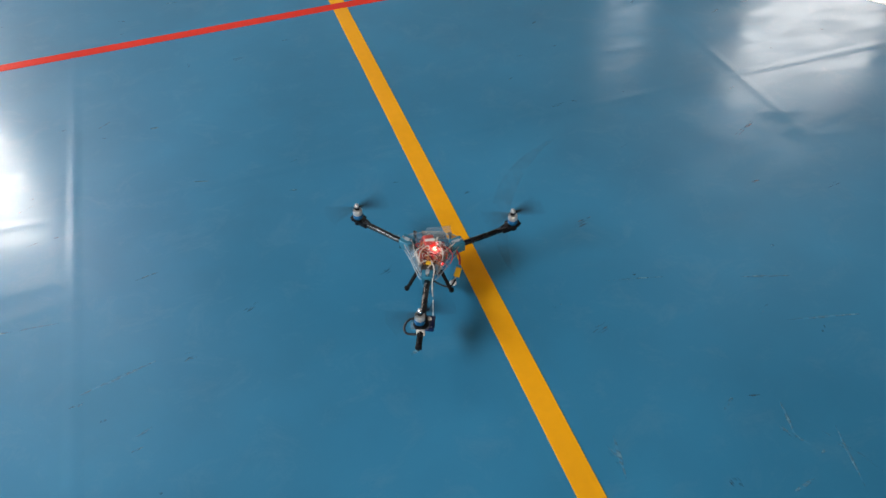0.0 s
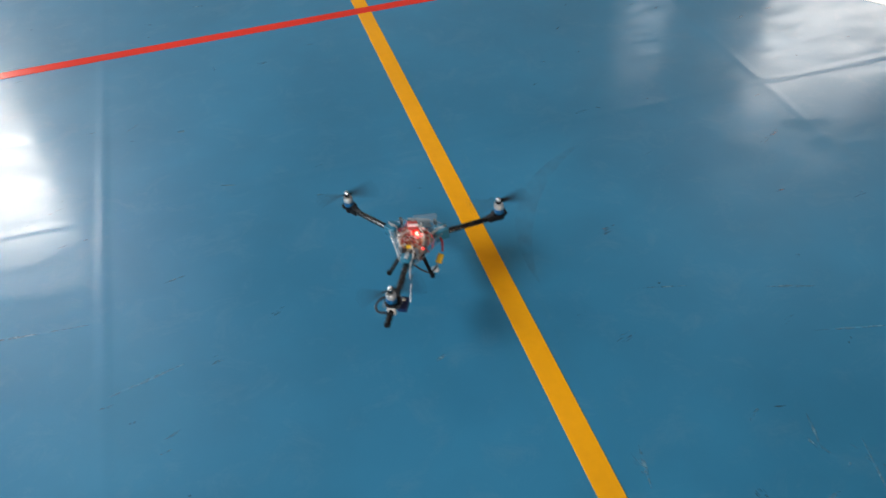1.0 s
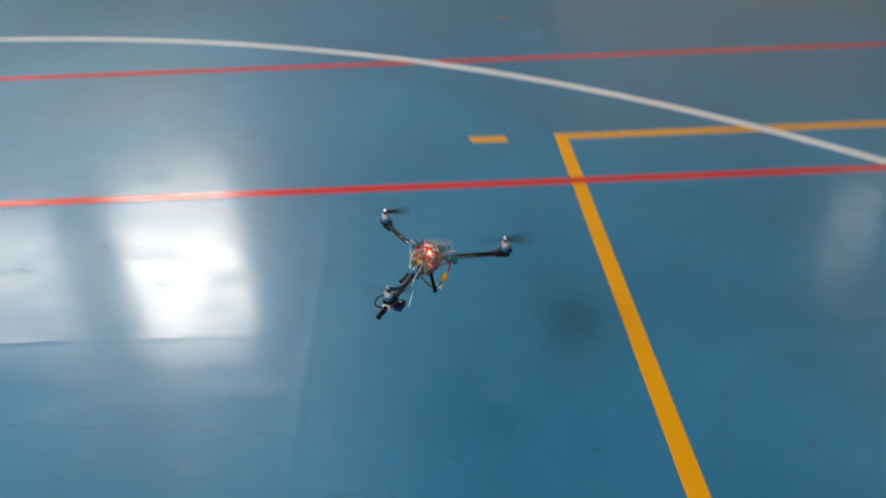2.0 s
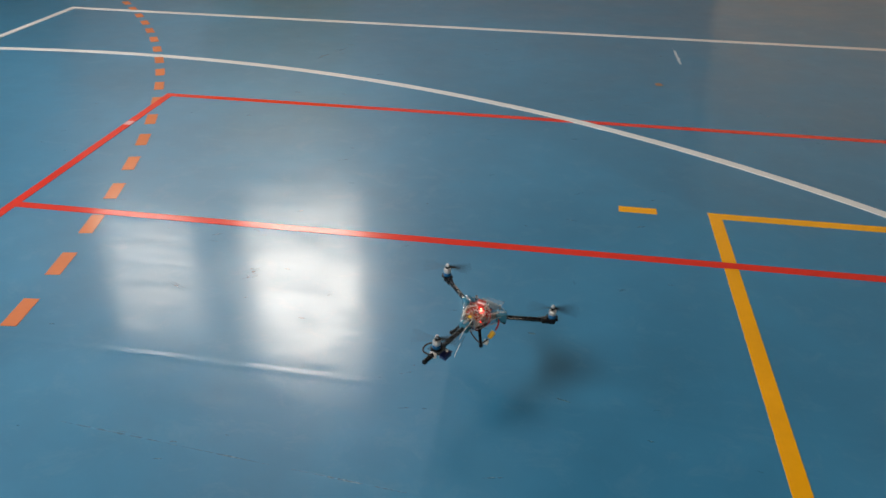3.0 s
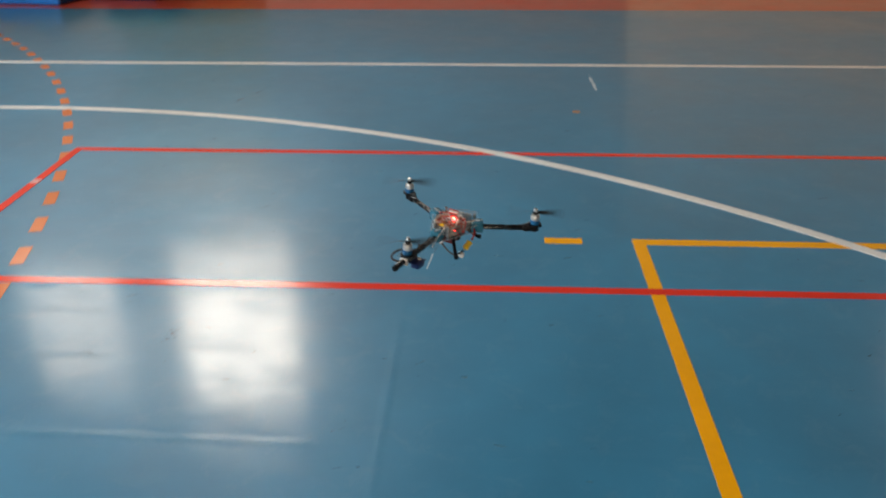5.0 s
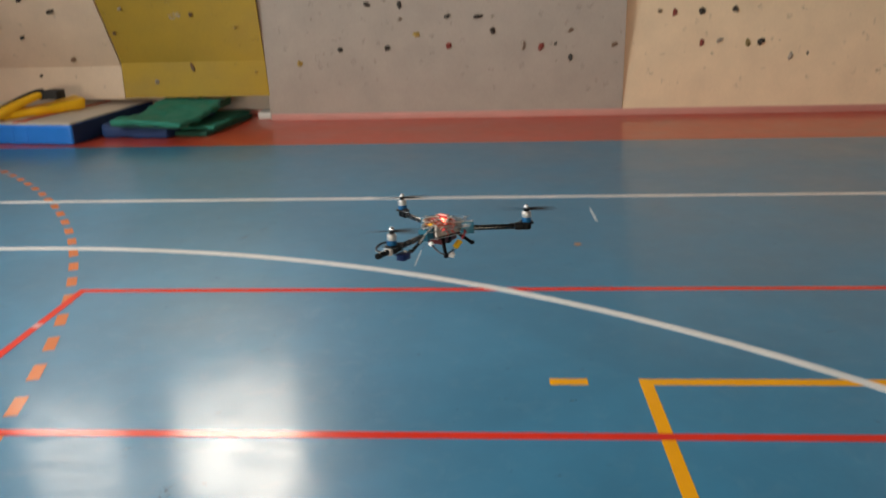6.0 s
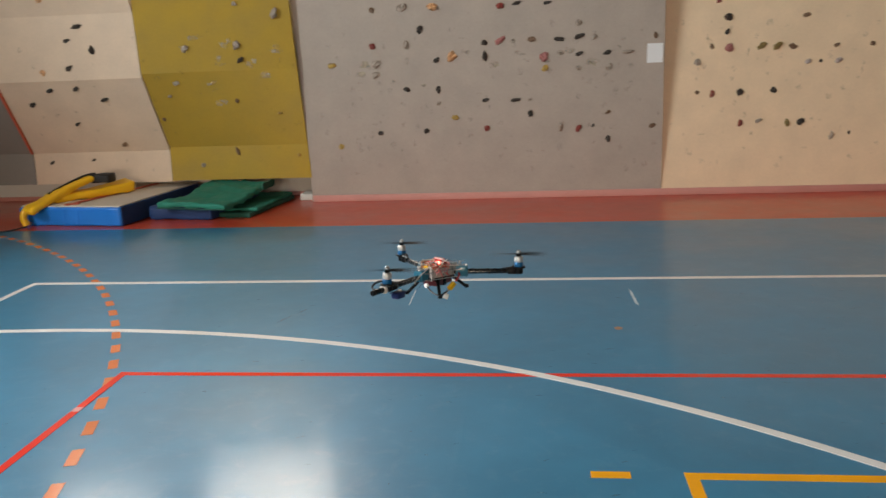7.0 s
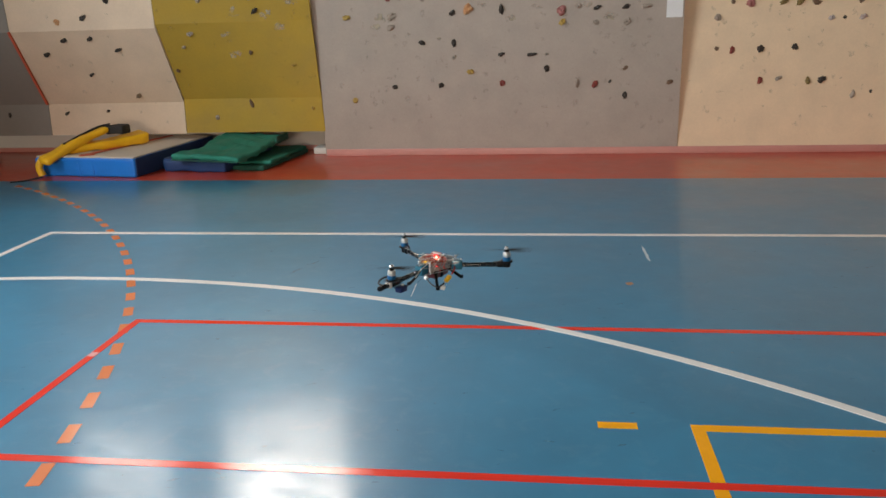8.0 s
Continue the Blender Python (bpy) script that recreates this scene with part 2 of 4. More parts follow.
PROP = mat("black_propeller", (0.012, 0.012, 0.013), 0.5, 0, 0.1, 40, spec=0.2)
ALU = mat("turned_aluminium", (0.62, 0.62, 0.63), 0.28, 1.0, 0.06, 80)
SILVER = mat("silver_motor_bell", (0.66, 0.65, 0.64), 0.5, 0.8, 0.1, 80)
ANOD = mat("blue_anodised", (0.008, 0.12, 0.3), 0.35, 0.3, 0.1, 80)
SERVO = mat("blue_servo_case", (0.006, 0.014, 0.09), 0.35, 0, 0.1, 60)
CLEAR = acrylic("clear_acrylic", (0.7, 0.75, 0.78), 0.95)
CUT_EDGE = acrylic("cut_acrylic_edge", (0.62, 0.66, 0.68), 0.6)
HAZY = acrylic("hazy_plastic", (0.62, 0.58, 0.55), 0.55)
CLAMP = acrylic("blue_tinted_acrylic", (0.04, 0.19, 0.29), 0.28)
PCB = mat("red_circuit_board", (0.33, 0.015, 0.015), 0.4, 0, 0.25, 90)
RX_RED = mat("red_receiver_case", (0.5, 0.07, 0.06), 0.45, 0, 0.2, 70)
PCB_DARK = mat("dark_components", (0.03, 0.025, 0.025), 0.4, 0, 0.3, 120)
BATTERY = mat("red_battery_wrap", (0.1, 0.012, 0.014), 0.4, 0, 0.15, 60)
CONN = mat("yellow_connector", (0.75, 0.42, 0.01), 0.4, 0, 0.08, 60)
WHITE_PL = mat("white_plastic", (0.78, 0.76, 0.74), 0.4, 0, 0.06, 60)
WIRE_W = mat("white_wire", (0.62, 0.55, 0.5), 0.45, 0, 0.08, 60)
WIRE_O = mat("orange_wire", (0.48, 0.16, 0.06), 0.45, 0, 0.08, 60)
WIRE_R = mat("red_wire", (0.4, 0.02, 0.02), 0.45, 0, 0.08, 60)
WIRE_K = mat("black_wire", (0.015, 0.015, 0.02), 0.45, 0, 0.1, 60)
LED_RED = glow("red_led", (1.0, 0.045, 0.03), 44)
LED_DIM = glow("dim_red_led", (1.0, 0.02, 0.01), 3)
LED_GREEN = glow("green_led", (0.35, 1.0, 0.02), 2.5)


# ---------------------------------------------------------------- helpers
def mesh_of(name, bm, material, smooth=True):
    me = bpy.data.meshes.new(name)
    bm.normal_update()
    bm.to_mesh(me)
    bm.free()
    me.materials.append(material)
    if smooth:
        for p in me.polygons:
            p.use_smooth = True
        me.set_sharp_from_angle(angle=radians(38))
    return me


def part(name, bm, material, parent=None, label="", smooth=True):
    ob = new(name, mesh_of(name, bm, material, smooth))
    ob.parent = parent
    if label:
        tagged(ob, label)
    return ob


def base(name, m, label, category, group="", kind=""):
    ob = new(name)
    ob.empty_display_size = 0.1
    ob.matrix_basis = m
    return tagged(ob, label, category, group, kind)


def box(x0, x1, y0, y1, z0, z1, bevel=0.0, bm=None, seg=2):
    out = bm or bmesh.new()
    b = bmesh.new()
    bmesh.ops.create_cube(b, size=1)
    for v in b.verts:
        v.co = Vector(((x0 + x1) / 2 + v.co.x * (x1 - x0), (y0 + y1) / 2 + v.co.y * (y1 - y0), (z0 + z1) / 2 + v.co.z * (z1 - z0)))
    if bevel:
        bmesh.ops.bevel(b, geom=b.edges[:], offset=bevel, segments=seg, profile=0.5, affect="EDGES")
    return join(out, b)


def join(out, b):
    tmp = bpy.data.meshes.new("tmp")
    b.to_mesh(tmp)
    b.free()
    out.from_mesh(tmp)
    bpy.data.meshes.remove(tmp)
    return out


def moved(bm, m):
    bmesh.ops.transform(bm, matrix=m, verts=bm.verts[:])
    return bm


def lathe(profile, seg=20, bm=None):
    """A turned body from (radius, z) pairs about the z axis."""
    out = bm or bmesh.new()
    rings = []
    for r, z in profile:
        rings.append([out.verts.new((r * math.cos(2 * math.pi * i / seg), r * math.sin(2 * math.pi * i / seg), z)) for i in range(seg)])
    for a, b in zip(rings, rings[1:]):
        for i in range(seg):
            out.faces.new((a[i], a[(i + 1) % seg], b[(i + 1) % seg], b[i]))
    out.faces.new(rings[0][::-1])
    out.faces.new(rings[-1])
    return out


def sweep(points, r, seg=8, bm=None, steps=5, taper=1.0):
    """A round cord through the points, smoothed."""
    out = bm or bmesh.new()
    P = [Vector(p) for p in points]
    path = []
    for i in range(len(P) - 1):
        a, b, c, d = P[max(i - 1, 0)], P[i], P[i + 1], P[min(i + 2, len(P) - 1)]
        n = steps if len(P) > 2 else 1
        for k in range(n):
            t = k / n
            path.append(0.5 * ((2 * b) + (c - a) * t + (2 * a - 5 * b + 4 * c - d) * t * t + (3 * b - a - 3 * c + d) * t ** 3))
    path.append(P[-1])
    rings = []
    for i, p in enumerate(path):
        d = (path[min(i + 1, len(path) - 1)] - path[max(i - 1, 0)]).normalized()
        q = d.to_track_quat("Z", "Y")
        rad = r * (1 + (taper - 1) * i / (len(path) - 1))
        rings.append([out.verts.new(p + q @ Vector((rad * math.cos(2 * math.pi * k / seg), rad * math.sin(2 * math.pi * k / seg), 0))) for k in range(seg)])
    for a, b in zip(rings, rings[1:]):
        for i in range(seg):
            out.faces.new((a[i], a[(i + 1) % seg], b[(i + 1) % seg], b[i]))
    out.faces.new(rings[0][::-1])
    out.faces.new(rings[-1])
    return out


def prism(outline, z0, z1, bevel=0.0):
    """An upright slab over a plan outline."""
    b = bmesh.new()
    lo = [b.verts.new((x, y, z0)) for x, y in outline]
    hi = [b.verts.new((x, y, z1)) for x, y in outline]
    n = len(outline)
    b.faces.new(lo[::-1])
    b.faces.new(hi)
    for i in range(n):
        b.faces.new((lo[i], lo[(i + 1) % n], hi[(i + 1) % n], hi[i]))
    bmesh.ops.recalc_face_normals(b, faces=b.faces[:])
    if bevel:
        bmesh.ops.bevel(b, geom=b.edges[:], offset=bevel, segments=2, profile=0.5, affect="EDGES")
    return b


def slab_with_holes(u0, u1, v0, v1, holes, w0, w1, axis):
    """A flat wall or ceiling of real thickness with rectangular openings cut through. axis: the one across its thickness."""
    us = sorted({u0, u1, *[h[0] for h in holes], *[h[1] for h in holes]})
    vs = sorted({v0, v1, *[h[2] for h in holes], *[h[3] for h in holes]})
    bm = bmesh.new()
    for a, b in zip(us, us[1:]):
        for c, d in zip(vs, vs[1:]):
            if any(h[0] <= a and b <= h[1] and h[2] <= c and d <= h[3] for h in holes):
                continue
            if axis == "y":
                box(a, b, w0, w1, c, d, 0, bm)
            elif axis == "x":
                box(w0, w1, a, b, c, d, 0, bm)
            else:
                box(a, b, c, d, w0, w1, 0, bm)
    return bm


def setting(name, bm, material, label, category, parent=None, smooth=False):
    ob = part(name, bm, material, parent, "", smooth)
    return tagged(ob, label, category, "", "structure")


# ---------------------------------------------------------------- the hall
floor = setting("floor", box(HALL_W, HALL_E, HALL_S, 4.75, -0.08, 0), BLUE, "glossy worn blue vinyl sports hall floor with court lines", "floor")
setting("floor_border", box(HALL_W, HALL_E, 4.75, HALL_N, -0.08, 0.0), BRICK_RED, "brick red vinyl strip of floor along the climbing wall", "floor border")
wall_north = setting("wall_north", box(HALL_W, HALL_E, HALL_N, HALL_N + 0.3, 0, 3.2), PLASTER, "white plastered hall wall behind the climbing boards", "wall")
wall_north_upper = setting("wall_north_upper", slab_with_holes(HALL_W, HALL_E, 3.2, HALL_H, [w[:4] for w in NORTH_WINDOWS], HALL_N, HALL_N + 0.3, "y"), DARK_BOARD, "dark grey upper hall wall with high windows", "wall")
# unseen walls and ceiling close the hall; their dark tones limit bounced light
wall_south = setting("wall_south", slab_with_holes(HALL_W, HALL_E, 0, HALL_H, [w[:4] for w in SOUTH_FILL], HALL_S - 0.3, HALL_S, "y"), WALL_PAINT, "plain unseen hall wall, grey to limit bounced light", "wall")
wall_west = setting("wall_west", slab_with_holes(HALL_S, HALL_N, 0, HALL_H, [w[:4] for w in WEST_WINDOWS], HALL_W - 0.3, HALL_W, "x"), WALL_PAINT, "plain unseen hall wall, grey to limit bounced light", "wall")
wall_east = setting("wall_east", box(HALL_E, HALL_E + 0.3, HALL_S, HALL_N, 0, HALL_H), DARK_BOARD, "plain unseen hall wall, dark to limit bounced light", "wall")
ceiling = setting("ceiling", box(HALL_W, HALL_E, HALL_S, HALL_N, HALL_H, HALL_H + 0.3), CEIL, "plain unseen hall ceiling, dark to limit bounced light", "ceiling")
# the south openings are added for fill and framed like the windows
openings = [(pose(w[0], HALL_N, w[2]), w) for w in NORTH_WINDOWS] + [(pose(HALL_W, w[0], w[2], 0, 0, 90), w) for w in WEST_WINDOWS] + [(pose(w[1], HALL_S, w[2], 0, 0, 180), w) for w in SOUTH_FILL]
for i, (m, (u0, u1, z0, z1, _)) in enumerate(openings):
    win = base("window_%d" % (i + 1), m, "tall lit hall opening with a thin window frame, out of view", "window", "", "structure")
    w, h = u1 - u0, z1 - z0
    fr = bmesh.new()
    for a, b, c, d in ((0, w, 0, 0.05), (0, w, h - 0.05, h), (0, 0.05, 0.05, h - 0.05), (w - 0.05, w, 0.05, h - 0.05)):
        box(a, b, 0.05, 0.11, c, d, 0, fr)
    part("window_frame", fr, BLACK, win, "", False)
    part("window_sill", box(-0.02, w + 0.02, -0.06, 0.04, -0.05, -0.002, 0.006), PLASTER, win)

# sheet joints of the vinyl, welded and slightly raised
def seam(length, height):
    """A welded joint: the sheets swell gently along it."""
    bm = bmesh.new()
    cols = []
    n = 60
    for i in range(n + 1):
        y = length * (i / n - 0.5)
        k = 0.6 + 0.4 * noise.noise(Vector((y * 1.3, height * 900, 0)))
        cols.append([bm.verts.new((x, y, 0.00015 + height * h * k)) for x, h in ((-0.022, 0), (-0.014, 0.3), (-0.006, 0.85), (0, 1.0), (0.006, 0.85), (0.014, 0.3), (0.022, 0))])
    for p, q in zip(cols, cols[1:]):
        for k in range(6):
            bm.faces.new((p[k], p[k + 1], q[k + 1], q[k]))
    return bm


for x, swell in ((-0.87, 0.0008), (1.055, 0.0005), (-2.79, 0.0004), (2.98, 0.0004)):
    part("floor_seam", moved(seam(12, swell), pose(x, -1.4, 0)), BLUE, floor)
part("floor_seam", moved(seam(11, 0.00065), pose(0, -1.29, 0.0001, 0, 0, 88.8)), BLUE, floor)


# ---------------------------------------------------------------- court lines
def line(name, x0, y0, x1, y1, w, z, material, label):
    d = Vector((x1 - x0, y1 - y0))
    ob = part(name, moved(box(0, d.length, -w / 2, w / 2, -0.002, z), pose(x0, y0, 0, 0, 0, math.degrees(math.atan2(d.y, d.x)))), material, None, "", False)
    return tagged(ob, label, "court line", "", "structure")


def arc(name, cx, cy, r, a0, a1, w, z, material, label, n=120):
    bm = bmesh.new()
    rows = []
    for i in range(n + 1):
        a = radians(a0 + (a1 - a0) * i / n)
        c, s = math.cos(a), math.sin(a)
        rows.append([bm.verts.new((cx + q * c, cy + q * s, h)) for q, h in ((r - w / 2, -0.002), (r - w / 2, z), (r + w / 2, z), (r + w / 2, -0.002))])
    for a, b in zip(rows, rows[1:]):
        for k in range(4):
            bm.faces.new((a[k], b[k], b[(k + 1) % 4], a[(k + 1) % 4]))
    bm.faces.new(rows[0][::-1])
    bm.faces.new(rows[-1])
    bmesh.ops.recalc_face_normals(bm, faces=bm.faces[:])
    ob = part(name, bm, material, None, "", False)
    return tagged(ob, label, "court line", "", "structure")


line("end_line", 0.025, -9.0, 0.025, -0.05, 0.05, 0.0010, Y_LINE, "wide yellow painted end line of a volleyball court")
line("side_line", 0.0, -0.025, 12.0, -0.025, 0.05, 0.0010, Y_LINE, "yellow painted side line meeting the end line")
line("service_mark", -0.35, -0.025, -0.20, -0.025, 0.05, 0.0010, Y_LINE, "short yellow painted service mark on the floor")
line("near_red_line", -2.75, -0.419, 12.0, -0.419, 0.042, 0.0014, R_LINE, "long red painted court line on blue vinyl")
line("far_red_line", -2.72, 0.955, 12.0, 0.965, 0.042, 0.0014, R_LINE, "long red painted court line on blue vinyl")
line("cross_red_line", -2.722, 0.976, -2.775, -8.0, 0.042, 0.0017, R_LINE, "red painted court line crossing the sheets")
line("far_white_line", -4.36, 2.735, 12.0, 2.765, 0.05, 0.0020, W_LINE, "long white painted line near the climbing wall")
line("cross_white_line", -4.335, 2.76, -4.50, -8.0, 0.05, 0.0023, W_LINE, "white painted line running away from the wall")
arc("three_point_arc", -3.382, -4.535, 6.19, 8, 150, 0.05, 0.0020, W_LINE, "wide white painted arc of a basketball court")
tagged(part("red_line_repair", moved(box(-0.019, 0.019, -0.025, 0.025, -0.001, 0.0021), pose(-2.725, 0.51, 0, 0, 0, 0)), WORN, None, "", False), "pale worn patch on a red court line", "worn patch", "", "structure")
# dashed orange arc: each dash a piece of paint of its own
OC, OR = (-9.883, -2.022), 7.693
for i in range(-8, 30):
    k = max(0, min(i, 21))
    s = 0.91 + 0.305 * min(i, 21) - 0.0023 * k * k + 0.208 * max(0, i - 21)
    a, half = s / OR, 0.077 - 0.001 * k
    if OC[1] + OR * math.sin(a) > 4.5:
        break
    bm = box(-0.026, 0.026, -half, half, -0.002, 0.0012)
    part("line_dash", moved(bm, pose(OC[0] + OR * math.cos(a), OC[1] + OR * math.sin(a), 0, 0, 0, math.degrees(a))), O_LINE, floor, "", False)


# scuffs and scratches with a shape of their own
def scuff(x, y, length, width, turn, material, label):
    """A rub mark: a few thin slivers side by side."""
    bm = bmesh.new()
    for k in range(random.randint(3, 6)):
        ln, cx, cy = length * random.uniform(0.2, 0.7), length * random.uniform(-0.3, 0.3), width * random.uniform(-0.5, 0.5)
        bow, wd, n = random.uniform(-0.1, 0.1) * width, width * random.uniform(0.06, 0.2), 6
        lo, hi = [], []
        for i in range(n):
            t = i / (n - 1)
            half = wd * (0.1 + math.sin(math.pi * t)) / 2
            yy = cy + bow * math.sin(math.pi * t)
            lo.append(bm.verts.new((cx + (t - 0.5) * ln, yy - half, 0.0008 + 0.00003 * k)))
            hi.append(bm.verts.new((cx + (t - 0.5) * ln, yy + half, 0.0008 + 0.00003 * k)))
        for i in range(n - 1):
            bm.faces.new((lo[i], lo[i + 1], hi[i + 1], hi[i]))
    return part("floor_scuff", moved(bm, pose(x, y, 0, 0, 0, turn)), material, floor, label, False)


# (x, y, length, width, turn)
DARK_MARKS = [(0.48, -1.27, 0.05, 0.012, 5), (-0.18, -1.76, 0.07, 0.014, 25), (-0.49, -1.76, 0.05, 0.012, 22), (0.36, -1.96, 0.014, 0.014, 0), (0.65, -2.24, 0.025, 0.018, 60),
              (-0.52, -0.63, 0.05, 0.012, 75), (-0.36, -0.65, 0.05, 0.01, 50), (0.28, -2.49, 0.03, 0.02, 100), (-1.62, -0.76, 0.08, 0.05, 40), (-1.81, -0.89, 0.14, 0.012, -28),
              (-2.33, -0.31, 0.05, 0.02, 20), (-1.32, -0.84, 0.03, 0.02, 60), (-0.36, -0.65, 0.05, 0.01, 10), (0.1, -1.55, 0.02, 0.01, 30)]
PALE_MARKS = [(0.57, -2.15, 0.04, 0.014, 20), (-0.57, -1.39, 0.01, 0.012, 0), (0.16, -1.99, 0.03, 0.008, 0), (0.1, -2.37, 0.08, 0.016, 105),
              (0.44, -2.44, 0.05, 0.016, 110), (0.52, -2.51, 0.12, 0.01, 115), (-0.62, -1.85, 0.05, 0.02, 10), (-0.86, -1.9, 0.06, 0.02, 10), (-0.92, 0.68, 0.08, 0.014, 8),
              (-1.0, 0.11, 0.03, 0.012, 0), (-1.39, -1.54, 0.012, 0.012, 0), (-1.61, -1.58, 0.16, 0.012, -5), (-0.96, 0.63, 0.1, 0.014, 6)]
RUST_MARKS = [(0.92, -1.56, 0.11, 0.018, 30), (0.81, -1.77, 0.05, 0.014, 5), (0.33, -1.76, 0.07, 0.02, 8), (-2.08, 1.94, 0.4, 0.03, 70), (0.98, -1.85, 0.05, 0.014, 10), (0.22, -2.08, 0.06, 0.02, 20)]
# long thin scratches: (x0, y0, x1, y1, width)
for x0, y0, x1, y1, wd in ((0.12, -2.33, 0.1, -2.42, 0.007), (0.525, -2.45, 0.485, -2.6, 0.004), (0.46, -2.37, 0.44, -2.45, 0.006), (0.6, -2.195, 0.76, -2.235, 0.005), (0.58, -2.05, 0.7, -2.09, 0.006),
                           (0.29, -1.955, 0.42, -1.99, 0.004), (-1.84, -1.56, -1.54, -1.59, 0.006), (-1.54, -1.59, -1.25, -1.62, 0.004), (-1.2, -1.625, -0.9, -1.655, 0.006), (-0.86, -1.88, -0.7, -1.84, 0.008)):
    n, r, bm = 9, random.Random(int(x0 * 1000)), bmesh.new()
    dx, dy = x1 - x0, y1 - y0
    ln = math.hypot(dx, dy)
    rim = []
    for k in range(n):
        t, half = k / (n - 1), wd * (0.15 + math.sin(math.pi * k / (n - 1))) * r.uniform(0.3, 0.6)
        rim.append([bm.verts.new((x0 + dx * t - dy / ln * q, y0 + dy * t + dx / ln * q, 0.00075)) for q in (-half, half)])
    for p, q in zip(rim, rim[1:]):
        bm.faces.new((p[0], q[0], q[1], p[1]))
    part("floor_scratch", bm, SCUFF_PALE, floor, "long pale scratch in the vinyl", False)
for marks, material, label in ((DARK_MARKS, SCUFF_DARK, "dark rubber scuff"), (PALE_MARKS, SCUFF_PALE, "pale scratch in the vinyl"), (RUST_MARKS, SCUFF_RUST, "rusty brown rub mark")):
    for x, y, ln, wd, turn in marks:
        scuff(x, y, ln, wd, turn, material, label)
# one long white scratch and one round rusty spot beyond the end line
def blot(x, y, length, width, turn, material, label, ragged=0.2, seed=1):
    """A single worn spot or scratch with an uneven rim."""
    r, n = random.Random(seed), 22
    bm = bmesh.new()
    ring = [bm.verts.new((length / 2 * math.cos(2 * math.pi * i / n) * r.uniform(1 - ragged, 1), width / 2 * math.sin(2 * math.pi * i / n) * r.uniform(1 - ragged, 1), 0.0009)) for i in range(n)]
    bm.faces.new(ring)
    return part("floor_scuff", moved(bm, pose(x, y, 0, 0, 0, turn)), material, floor, label, False)


# a wide faint skid that bends beside the end line
skid = bmesh.new()
skid_rows = []
for k in range(31):
    a, half = radians(112 + 2.3 * k), 0.024 * math.sin(math.pi * (k + 0.6) / 31.2)
    skid_rows.append([skid.verts.new((0.62 + q * 1.05 * math.cos(a), -1.86 + q * math.sin(a), 0.0007)) for q in (0.49 - half, 0.49 + half)])
for p, q in zip(skid_rows, skid_rows[1:]):
    skid.faces.new((p[0], p[1], q[1], q[0]))
part("floor_scuff", skid, SCUFF_SKID, floor, "faint pale skid mark", False)
# fine dirt flecks and short scratches all over the sheets
for material, count, name, size in ((SCUFF_DARK, 130, "dirt_flecks", 0.009), (SCUFF_PALE, 150, "fine_scratches", 0.014)):
    flecks, r = bmesh.new(), random.Random(count)
    for k in range(count):
        cx, cy, a, n = r.uniform(-3.2, 2.4), r.uniform(-2.7, 2.6), r.uniform(-0.5, 0.7), 7
        ln, wd = size * r.uniform(0.5, 2.6), size * r.uniform(0.15, 0.5)
        pts = [(ln * math.cos(2 * math.pi * i / n) * r.uniform(0.6, 1), wd * math.sin(2 * math.pi * i / n) * r.uniform(0.6, 1)) for i in range(n)]
        flecks.faces.new([flecks.verts.new((cx + u * math.cos(a) - v * math.sin(a), cy + u * math.sin(a) + v * math.cos(a), 0.00062)) for u, v in pts])
    tagged(part(name, flecks, material, floor, "", False), "", "", "", "stuff")
blot(0.105, 2.27, 0.44, 0.024, 92, SCUFF_WHITE, "long white scratch in the vinyl", 0.45, 2)
blot(-0.06, 1.67, 0.055, 0.06, 0, RUST_SPOT, "round rusty brown spot", 0.3, 3)


# ---------------------------------------------------------------- climbing wall
WALL_Y, TOP = 6.15, 3.18


def board(name, x0, x1, rows, material, parent, label, lean0=0.0, lean1=0.0):
    """One climbing board: rows of (z, y at x0, y at x1) from the bottom up, each stretch a facet with its own edges. lean: how far each upright edge leans sideways."""
    first = None
    for (za, a0, a1), (zb, b0, b1) in zip(rows, rows[1:]):
        bm = bmesh.new()
        n = 10 if abs((a0 - b0) - (a1 - b1)) > 0.01 else 1
        cols = []
        for i in range(n + 1):
            p = i / n
            x, ya, yb = x0 + (x1 - x0) * p, a0 + (a1 - a0) * p, b0 + (b1 - b0) * p
            lean = lean0 + (lean1 - lean0) * p
            xa, xb = x + lean * (za - 0.285), x + lean * (zb - 0.285)
            cols.append([bm.verts.new(c) for c in ((xa, ya, za), (xb, yb, zb), (xb, yb + 0.02, zb), (xa, ya + 0.02, za))])
        for p, q in zip(cols, cols[1:]):
            for k in range(4):
                bm.faces.new((p[k], q[k], q[(k + 1) % 4], p[(k + 1) % 4]))
        bm.faces.new(cols[0])
        bm.faces.new(cols[-1][::-1])
        bmesh.ops.recalc_face_normals(bm, faces=bm.faces[:])
        ob = part(name, bm, material, parent, label, n > 1)
        first = first or ob
    return first


climb = base("climbing_wall", pose(0, 0, 0), "painted indoor climbing wall of grey, ochre and cream boards", "climbing wall", "", "structure")
LEFT_ROWS = [(0.275, WALL_Y, WALL_Y), (0.642, WALL_Y + 0.02, WALL_Y + 0.02), (1.479, 5.67, 5.67), (2.162, 5.64, 5.64), (TOP, 5.21, 5.21)]
OCHRE_ROWS = [(0.285, WALL_Y, WALL_Y - 0.002), (0.673, WALL_Y + 0.02, WALL_Y - 0.01), (1.52, 5.67, WALL_Y - 0.072), (TOP, 5.59, WALL_Y - 0.112)]
